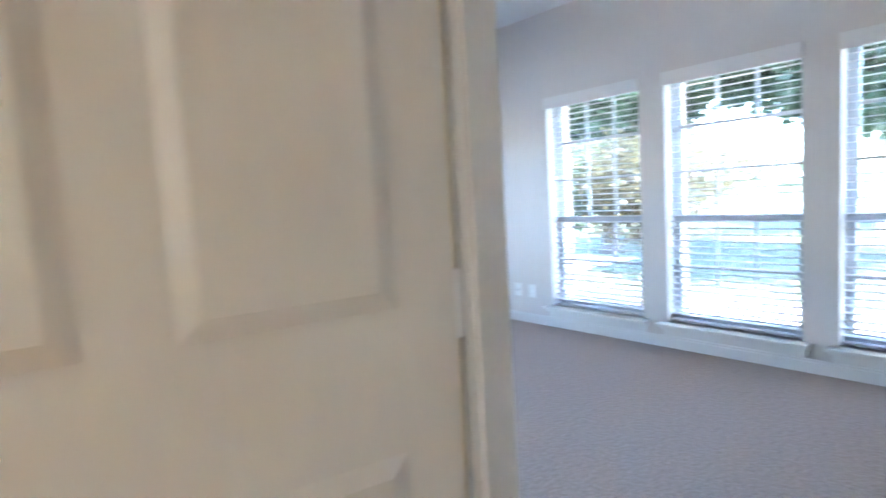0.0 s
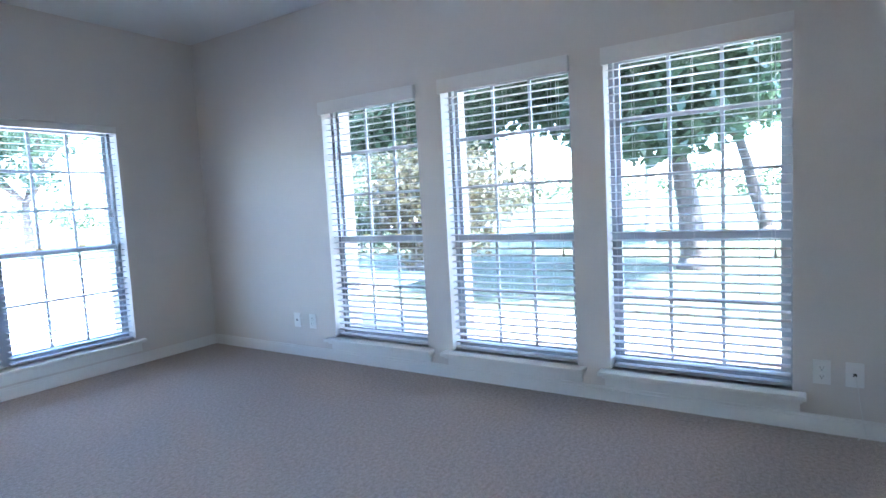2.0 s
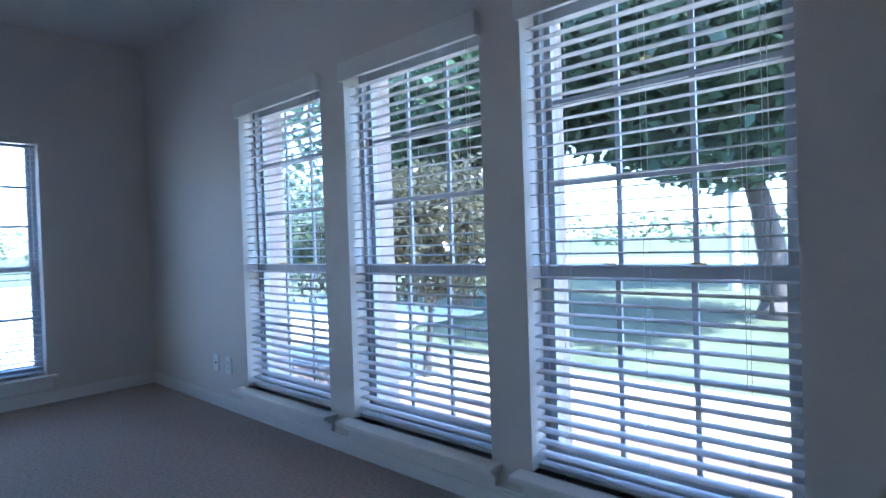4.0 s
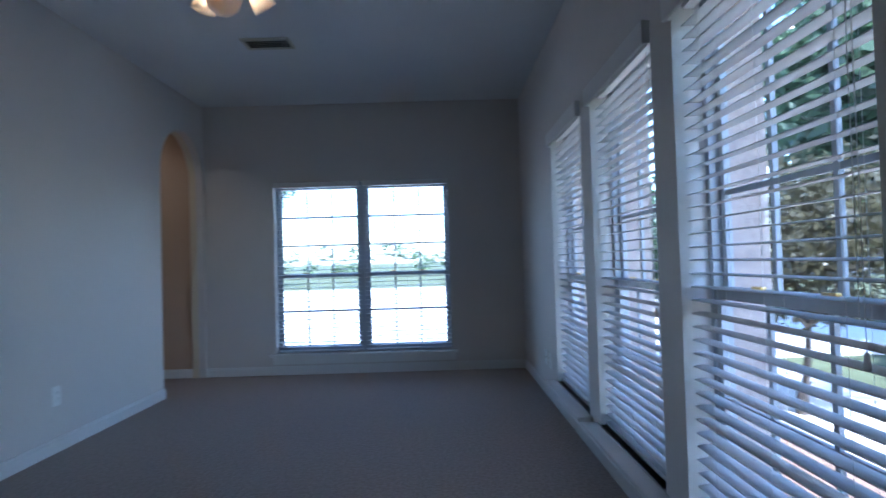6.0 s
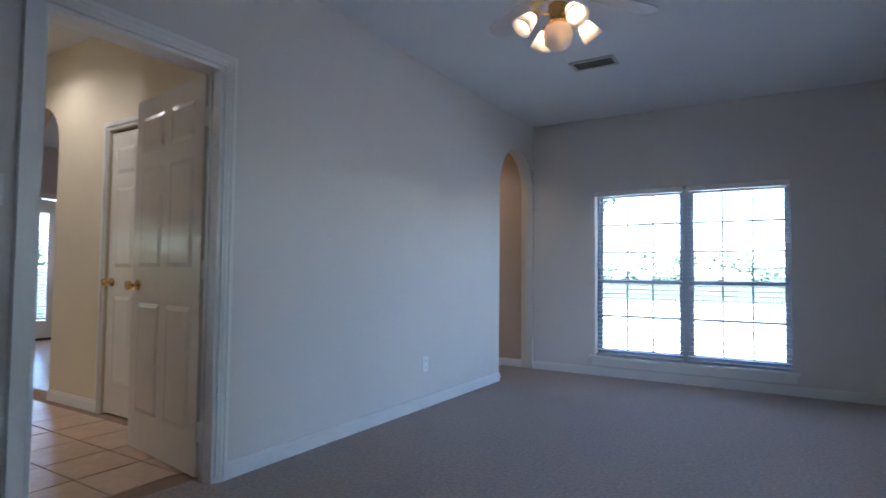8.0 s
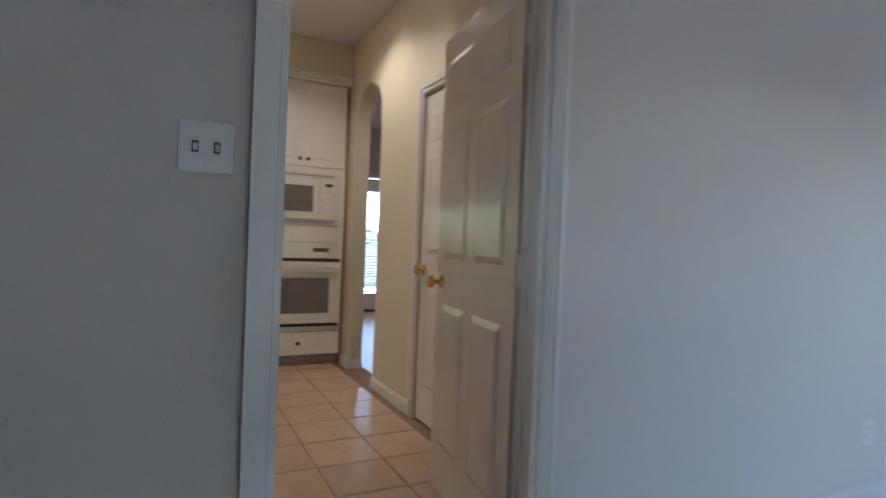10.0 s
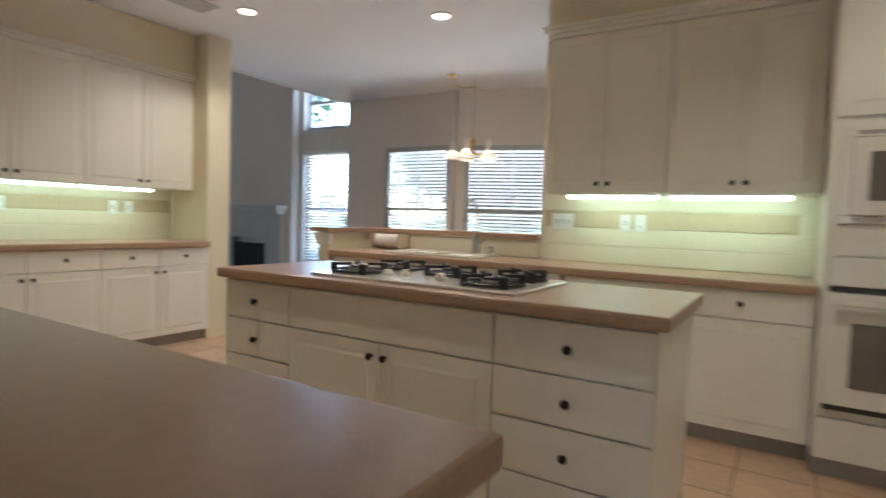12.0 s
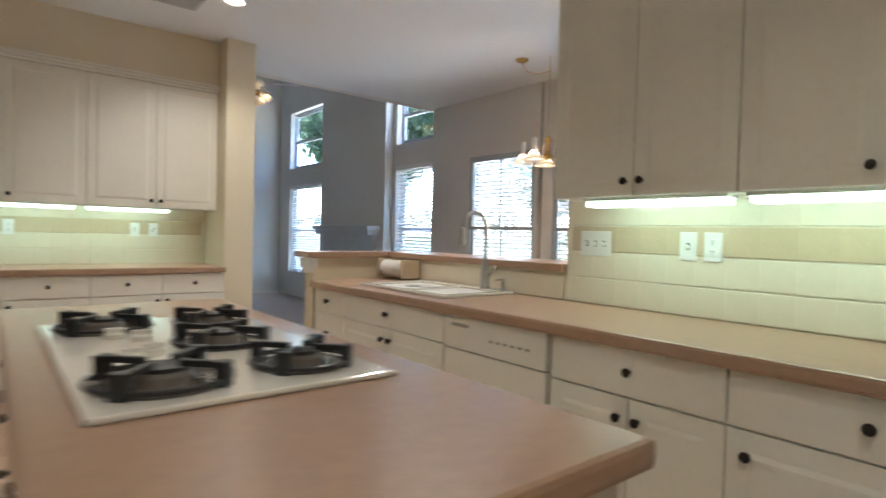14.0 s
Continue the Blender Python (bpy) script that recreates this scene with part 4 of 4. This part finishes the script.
# island
XI = -1.97
ib = -2.88
isl = [(0.0, 0.445, "stack"), (0.445, 1.47, "doors"), (1.47, 2.02, "stack")]
for a, b, kind in isl:
    w = b - a
    if kind == "stack":
        rows = [(0.672, 0.856), (0.497, 0.672), (0.307, 0.497), (0.11, 0.307)]
        frn = [("drawer", 0, w, z0, z1, [(w / 2, (z0 + z1) / 2)]) for z0, z1 in rows]
        lab = "white island cabinet with a stack of four drawers"
    else:
        frn = [("drawer", 0, w, 0.672, 0.856, []), ("door", 0, w / 2, 0.11, 0.672, [(w / 2 - 0.035, 0.615)]), ("door", w / 2, w, 0.11, 0.672, [(w / 2 + 0.035, 0.615)])]
        lab = "white island cabinet with two doors under the cooktop"
    cabinet(west(XI, ib + a), w, CH, 0.70, frn, lab, group="island cabinets", name="island_cabinet")
worktop("island_worktop", -2.715, -1.937, -2.91, -0.825, "tan laminate island worktop with rounded edge")

ck = thing("gas_cooktop", pose(-2.31, -1.86, 0.9105), "white gas cooktop with five black grates", "cooktop")
part("glass_plate", boxes((-0.285, 0.285, -0.50, 0.50, 0, 0.012), bevel=0.005), WHITE, ck)
for bx, by, r in ((0.14, -0.34, 0.12), (-0.14, -0.30, 0.105), (-0.07, 0.02, 0.115), (0.14, 0.34, 0.125), (-0.14, 0.34, 0.105)):
    b = part("burner", lathe([(0, 0), (r * 0.95, 0), (r * 0.9, 0.006), (r * 0.45, 0.004), (r * 0.42, 0.018), (r * 0.36, 0.026), (0, 0.028)], 20), DGLASS, ck, smooth=False)
    b.matrix_basis = pose(bx, by, 0.012)
    part("burner_cap", lathe([(0, 0.026), (r * 0.36, 0.026), (r * 0.34, 0.034), (0, 0.036)], 16), IRON, b)
    g = bmesh.new()
    for k in range(24):
        a0, a1 = 2 * math.pi * k / 24, 2 * math.pi * (k + 1) / 24
        tube([(r * math.cos(a0), r * math.sin(a0), 0.012), (r * math.cos(a1), r * math.sin(a1), 0.012)], 0.006, 5, g)
    fingers = []
    for k in range(4):
        f = boxes((r * 0.28, r * 1.04, -0.008, 0.008, 0.034, 0.047), (r * 0.86, r * 1.06, -0.016, 0.016, 0.0, 0.048), bevel=0.003)
        bmesh.ops.transform(f, matrix=pose(0, 0, 0, 0, 0, 45 + 90 * k), verts=f.verts[:])
        fingers.append(f)
    part("grate", joined(g, *fingers), IRON, b, "black cast iron grate")
for kx, ky in ((0.14, -0.16), (0.09, -0.10), (0.10, 0.09), (0.15, 0.13)):
    k = part("control_knob", joined(lathe([(0, 0), (0.026, 0), (0.025, 0.012), (0.02, 0.018), (0, 0.018)], 18), boxes((-0.022, 0.022, -0.006, 0.006, 0.016, 0.028), bevel=0.002)), WHITE, ck)
    k.matrix_basis = pose(kx, ky - 0.02, 0.012, 0, 0, 20 * ky)

# desk counter by the doorway
XD = -0.805
cabinet(Matrix.Translation((XD, -0.86, 0)) @ pose(0, 0, 0, 0, 0, -90), 0.75, CH, 0.65, [("drawer", 0, 0.75, 0.70, CH, [(0.375, 0.785)]), ("door", 0, 0.375, 0.10, 0.70, [(0.34, 0.65)]), ("door", 0.375, 0.75, 0.10, 0.70, [(0.41, 0.65)])], "white base cabinet beside the doorway", group="desk cabinets")
cabinet(Matrix.Translation((XD, -1.61, 0)) @ pose(0, 0, 0, 0, 0, -90), 1.2, CH, 0.65, [("drawer", 0, 0.6, 0.70, CH, [(0.3, 0.785)]), ("drawer", 0.6, 1.2, 0.70, CH, [(0.9, 0.785)]), ("door", 0, 0.6, 0.10, 0.70, [(0.56, 0.65)]), ("door", 0.6, 1.2, 0.10, 0.70, [(0.64, 0.65)])], "white base cabinet beside the doorway", group="desk cabinets")
worktop("desk_worktop", -0.84, -0.152, -2.85, -0.83, "tan laminate counter beside the doorway")


def can_light(x, y, z, power=2.4):
    c = thing("recessed_light", pose(x, y, z), "lit recessed ceiling light with white trim ring, some added as unseen fill", "ceiling light", "recessed lights")
    part("trim_ring", lathe([(0.062, -0.001), (0.092, -0.001), (0.088, -0.008), (0.066, -0.010), (0.062, -0.001)], 28), PLATE, c, smooth=True)
    part("lamp_face", lathe([(0, -0.004), (0.060, -0.004), (0.050, -0.009), (0, -0.011)], 24), CAN, c)
    s = new("recessed_lamp", bpy.data.lights.new("recessed_lamp", "SPOT"))
    s.data.energy, s.data.color, s.data.spot_size, s.data.spot_blend, s.data.shadow_soft_size = power, (1.0, 0.84, 0.64), radians(140), 0.6, 0.05
    s.location = (x, y, z - 0.03)


# The pair at x = -1.5 is unseen fill, added to light the island.
for x, y in ((-3.23, -4.34), (-4.02, -2.99), (-2.35, -0.15), (-1.5, -2.9), (-1.5, -0.35)):
    can_light(x, y, HK, 1.8 if y > -1 else 4.2 if x > -2 else 3.2)
can_light(-5.3, 1.9, HK)
can_light(-0.7, 3.3, HC, 0.9)
register(pose(-2.92, -4.58, HK), 0.30, 0.24, "grey metal ceiling register", mat("grey_vent_metal", (0.45, 0.45, 0.44), 0.5))

# nook chandelier
ch = thing("chandelier", pose(-5.70, -3.60, HK - 0.16), "brass and white chandelier with swagged chain, lit", "chandelier")
part("canopy", lathe([(0, 0), (0.06, 0), (0.055, -0.015), (0.02, -0.03), (0, -0.03)], 18, (0.10, -0.24, 0.16)), BRASS, ch)
part("chain", tube([(0.10, -0.24, 0.13), (0.085, -0.2, 0.05), (0.045, -0.10, 0.01), (0.0, 0.0, 0.03), (0, 0, 0.155), (0, 0.002, 0.03), (0, 0, -0.55)], 0.0045, 6), BRASS, ch)
part("stem", lathe([(0, -0.53), (0.02, -0.54), (0.035, -0.57), (0.018, -0.60), (0.022, -0.68), (0.04, -0.71), (0.02, -0.74), (0, -0.75)], 16), BRASS, ch, smooth=True)
for k in range(5):
    arm = part("arm", tube([(0.02, 0, -0.70), (0.10, 0, -0.73), (0.20, 0, -0.70), (0.22, 0, -0.66)], 0.007, 8), BRASS, ch)
    arm.matrix_basis = pose(0, 0, 0, 0, 0, 72 * k + 10)
    part("candle", lathe([(0, -0.58), (0.022, -0.58), (0.022, -0.68), (0.028, -0.69), (0, -0.69)], 12, (0.22, 0, 0)), TRIM, arm)
    part("glass_shade", lathe([(0.02, -0.69), (0.05, -0.72), (0.095, -0.76), (0.10, -0.77), (0.09, -0.765), (0.04, -0.725)], 20, (0.22, 0, 0)), FROST, arm, "white glass shade", True)
    part("bulb", lathe([(0, -0.70), (0.02, -0.71), (0.028, -0.74), (0, -0.765)], 12, (0.22, 0, 0)), BULB, arm)

# fireplace
fp = thing("fireplace", pose(-6.27, -8.0, 0), "pale grey fireplace with a mantel and black firebox", "fireplace")
part("mantel_shelf", boxes((0.0, 0.22, -0.86, 0.86, 1.26, 1.32), (0.0, 0.18, -0.82, 0.82, 1.19, 1.26), bevel=0.006), MARBLE, fp)
part("surround", boxes((0.0, 0.06, -0.75, -0.42, 0, 1.19), (0.0, 0.06, 0.42, 0.75, 0, 1.19), (0.0, 0.06, -0.42, 0.42, 0.80, 1.19), bevel=0.004), MARBLE, fp)
part("firebox", boxes((-0.38, -0.36, -0.42, 0.42, 0.0, 0.80), (-0.36, 0.0, -0.44, -0.42, 0.0, 0.80), (-0.36, 0.0, 0.42, 0.44, 0.0, 0.80), (-0.36, 0.0, -0.42, 0.42, 0.80, 0.82)), BLACK, fp)
part("louvre", boxes(*[(0.0, 0.012, -0.42, 0.42, z, z + 0.008) for z in (0.04, 0.065, 0.09, 0.72, 0.745, 0.77)]), STEEL, fp)
part("fire_screen", boxes((-0.02, -0.014, -0.42, 0.42, 0.10, 0.71)), BLACK, fp)
sp = thing("wall_speaker", pose(-6.418, -5.78, 2.2), "small grey wall speaker beside the window", "speaker")
part("grille", boxes((0, 0.05, -0.07, 0.07, -0.15, 0.15), bevel=0.006), TOE, sp)
lf = ceiling_fan(pose(-4.88, -8.3, 3.55))
lf["label"] = "living room ceiling fan with lit glass shades"
part("extension_rod", lathe([(0.012, 0.0), (0.012, 0.75)], 10), BRASS, lf)

# ---- outdoors ----
structure("ground", boxes((-900, 900, -900, 900, -0.6, -0.22)), GRASS, "mown lawn in dappled shade")
structure("pavement_walk", boxes((4.7, 6.0, -14, 9, -0.4, -0.185)), CONCRETE, "pale sunlit concrete walk")
structure("planting_bed", boxes((XE + 0.312, 4.7, -6, 4.6, -0.4, -0.16)), MULCH, "bed with leaf litter along the house")
# Concrete runs on past the drive, its paleness standing in for sunlit ground.
structure("pavement_drive", boxes((-9, 9, 5.2, 26, -0.4, -0.18)), CONCRETE, "pale concrete drive, lengthened to stand for sunlit ground beyond")
structure("road", boxes((24, 31, -200, 200, -0.4, -0.205)), ROAD, "grey asphalt street")
structure("kerb", boxes((23.8, 24.0, -200, 200, -0.4, -0.09)), CONCRETE, "concrete kerb")
# Extent chosen as a reflector, bouncing daylight up to the nook ceiling.
structure("pavement_patio", boxes((-12.5, -7.2, -12, 6, -0.4, -0.185)), CONCRETE, "pale concrete patio sized to bounce light into the nook")


def leaves(n, blobs, size, seed, flat=0.5):
    """Many small leaf blades gathered in uneven clumps."""
    rng = np.random.default_rng(seed)
    w = np.array([b[3] ** 2 for b in blobs])
    pick = rng.choice(len(blobs), n, p=w / w.sum())
    B = np.array(blobs)[pick]
    d = rng.normal(size=(n, 3))
    d /= np.linalg.norm(d, axis=1)[:, None]
    c = B[:, :3] + d * (B[:, 3] * rng.uniform(0.35, 1.05, n) ** 0.6)[:, None] * np.array((1, 1, 0.75))
    a = rng.normal(size=(n, 3))
    a /= np.linalg.norm(a, axis=1)[:, None]
    b = np.cross(a, rng.normal(size=(n, 3)))
    b /= np.linalg.norm(b, axis=1)[:, None]
    s = size * rng.uniform(0.6, 1.4, n)[:, None]
    v = np.stack((c - a * s, c + b * s * flat, c + a * s, c - b * s * flat), 1).reshape(-1, 3)
    me = bpy.data.meshes.new("crown")
    me.from_pydata(v.tolist(), [], np.arange(4 * n).reshape(-1, 4).tolist())
    return me


def tree(name, m, h, r, spread, seed, n_leaf, label, size=0.09, lean=0.1, bare=0.35, leaf=None):
    rng = random.Random(seed)
    t = thing(name, m, label, "tree" if h > 3 else "shrub")
    bm, tips = bmesh.new(), []

    def limb(p, d, length, rad, level):
        pts, q = [p.copy()], p.copy()
        for i in range(4):
            d = (d + Vector((rng.uniform(-1, 1), rng.uniform(-1, 1), rng.uniform(-0.3, 0.5))) * (0.22 if level else 0.09)).normalized()
            q = q + d * length / 4
            pts.append(q.copy())
        tube(pts, rad, 9 if level == 0 else 6, bm, rad * 0.62)
        if level >= 3:
            tips.append((*q, spread * rng.uniform(0.13, 0.26)))
            return
        for k in range(3 if level else 4):
            a = rng.uniform(0, 6.28) if level else k * 1.57 + rng.uniform(-0.4, 0.4)
            nd = (d * 0.55 + Vector((math.cos(a), math.sin(a), rng.uniform(0.1, 0.7))) * 0.75).normalized()
            if level >= 1:
                tips.append((*pts[3], spread * rng.uniform(0.11, 0.22)))
            limb(q, nd, length * rng.uniform(0.6, 0.85), rad * 0.55, level + 1)

    limb(Vector((0, 0, -0.05)), Vector((lean, 0.05, 1)).normalized(), h * bare, r, 0)
    tube([(0, 0, -0.1), (0, 0, 0.25)], r * 1.5, 10, bm, r * 1.02)
    part("trunk", bm, BARK, t, "ridged grey-brown trunk and limbs", True)
    me = leaves(n_leaf, tips, size, seed)
    me.materials.append(leaf or LEAF)
    c = new("crown", me)
    c.parent = t
    tagged(c, "open crown of small leaves", kind="stuff")
    return t


G = -0.22
tree("oak_tree", pose(10.6, 1.0, G), 9.5, 0.24, 7.5, 3, 75000, "large shade oak on the lawn", 0.12, 0.0, 0.23)
tree("oak_tree", pose(18.5, 0.2, G, 0, 0, 70), 8.5, 0.2, 6.0, 5, 20000, "shade oak farther off by the street", 0.13, 0.2)
tree("oak_tree", pose(9.6, 6.2, G, 0, 0, 140), 7.2, 0.2, 7.6, 8, 60000, "leafy oak on the lawn", 0.12, 0.1, 0.27)
tree("oak_tree", pose(8.0, 20.5, G, 0, 0, 30), 6.0, 0.17, 3.6, 11, 5000, "small tree beyond the concrete drive", 0.11)
tree("oak_tree", pose(-9.0, 32.0, G, 0, 0, 200), 7.0, 0.17, 3.8, 21, 6000, "tree beyond the concrete drive", 0.12)
tree("crape_shrub", pose(5.05, 2.75, G), 3.0, 0.036, 2.1, 13, 10000, "bare-stemmed shrub outside the window", 0.035, 0.15, 0.25, LEAF2)
tree("crape_shrub", pose(5.0, 3.9, G), 3.1, 0.036, 2.1, 17, 10000, "leafy shrub outside the window", 0.035, -0.1, 0.25)
tree("oak_tree", pose(-13.5, -6.2, G, 0, 0, 10), 8.0, 0.2, 7.0, 31, 45000, "leafy tree beyond the patio", 0.12, 0.1, 0.22)
tree("oak_tree", pose(-13.5, -20.0, G, 0, 0, 100), 8.0, 0.2, 7.0, 33, 40000, "leafy tree beside the living room", 0.11)
tree("oak_tree", pose(-14.0, 3.5, G, 0, 0, 100), 7.0, 0.2, 4.2, 36, 6000, "leafy tree beyond the garden door", 0.11)
pole = thing("utility_pole", pose(14.5, 2.6, G), "plain grey pole on the lawn", "pole")
part("post", lathe([(0, 0), (0.12, 0), (0.09, 5.5), (0, 5.5)], 12), CONCRETE, pole)

rng = np.random.default_rng(4)
me = leaves(40000, [(math.cos(a) * d, math.sin(a) * d, rng.uniform(0.5, 3.2), rng.uniform(1.2, 2.6)) for a in np.linspace(0, 6.28, 220) for d in (rng.uniform(75, 95),)], 0.28, 9)
me.materials.append(FARWOOD)
tagged(new("distant_trees", me), "low line of distant trees", "trees", kind="stuff")

# ---- tiles, last ----
def tile_mesh(name, w, h, t, m, axis, side=1.0):
    """A shallow chamfered tile centred on its place."""
    bm = bmesh.new()
    c = 0.0025
    cu = c * side
    lo = [(-w / 2, -h / 2), (w / 2, -h / 2), (w / 2, h / 2), (-w / 2, h / 2)]
    hi = [(-w / 2 + cu, -h / 2 + c), (w / 2 - cu, -h / 2 + c), (w / 2 - cu, h / 2 - c), (-w / 2 + cu, h / 2 - c)]

    def at(u, v, k):
        return {"z": (u, v, k), "x": (k, u, v), "y": (-u, k, v)}[axis]
    rings = [[bm.verts.new(at(u, v, k)) for u, v in ring] for ring, k in ((lo, 0), (lo, t - c * 0.6), (hi, t))]
    for a, b in zip(rings, rings[1:]):
        for i in range(4):
            bm.faces.new((a[i], a[(i + 1) % 4], b[(i + 1) % 4], b[i]))
    bm.faces.new(rings[2])
    bmesh.ops.recalc_face_normals(bm, faces=bm.faces[:])
    me = bpy.data.meshes.new(name)
    bm.to_mesh(me)
    bm.free()
    me.materials.append(m)
    return me


TS = 0.335
fm = tile_mesh("tile", TS - 0.009, TS - 0.009, 0.008, TILEF, "z")
floor_ob = bpy.data.objects["floor_kitchen_bed"]
rest = bmesh.new()
for i in range(0, 25):
    for j in range(0, 19):
        x, y = -0.095 - TS * i - (TS if i < 0 else 0), 0.13 - TS * j
        if y < -5.75 or x < -7.1 or x > -0.29:
            continue
        if x > -4.3:
            t = new("tile", fm)
            t.parent = floor_ob
            t.matrix_basis = pose(x, y, -0.008 + random.uniform(0, 0.0008), random.uniform(-0.1, 0.1), random.uniform(-0.1, 0.1), 0)
        else:
            k = boxes((x - TS / 2 + 0.0045, x + TS / 2 - 0.0045, y - TS / 2 + 0.0045, y + TS / 2 - 0.0045, -0.008, 0.0))
            tmp = bpy.data.meshes.new("tmp")
            k.to_mesh(tmp)
            k.free()
            rest.from_mesh(tmp)
            bpy.data.meshes.remove(tmp)
tagged(part("far_tiles", rest, TILEF, floor_ob), kind="stuff")

PT = 0.122
for axis, plane, host, u0, u1 in (("x", XW, "wall_kitchen_west", -2.11, -0.42), ("y", -5.66, "wall_kitchen_south", -3.435, -1.49)):
    parent = bpy.data.objects[host]
    plain, band = tile_mesh("tile", PT - 0.0003, PT - 0.005, 0.008, SPLASH, axis, 0.06), tile_mesh("tile", PT - 0.0003, PT - 0.005, 0.008, BAND, axis, 0.06)
    back = (plane + 0.001, plane + 0.006, u0, u1, 0.911, 1.384) if axis == "x" else (u0, u1, plane + 0.001, plane + 0.006, 0.911, 1.374)
    part("tile_grout", boxes(back), TGROUT, parent)
    rows = [(0.911 + PT * (r + 0.5), r == 2) for r in range(4)]
    for c in range(int((u1 - u0) / PT)):
        u = u0 + PT * (c + 0.5) + 0.03
        for z, is_band in rows:
            if z + PT / 2 > 1.40:
                continue
            t = new("tile", band if is_band else plain)
            t.parent = parent
            t.matrix_basis = pose(plane + 0.004, u, z) if axis == "x" else pose(u, plane + 0.004, z)
# tiles on the sink half wall and on the wing wall
hw = bpy.data.objects["half_wall"]
one = tile_mesh("tile", PT - 0.0003, PT - 0.005, 0.008, SPLASH, "x", 0.06)
for c in range(12):
    t = new("tile", one)
    t.parent = hw
    t.matrix_basis = pose(XW + 0.001, -2.13 - PT * (c + 0.5), 0.911 + PT / 2)
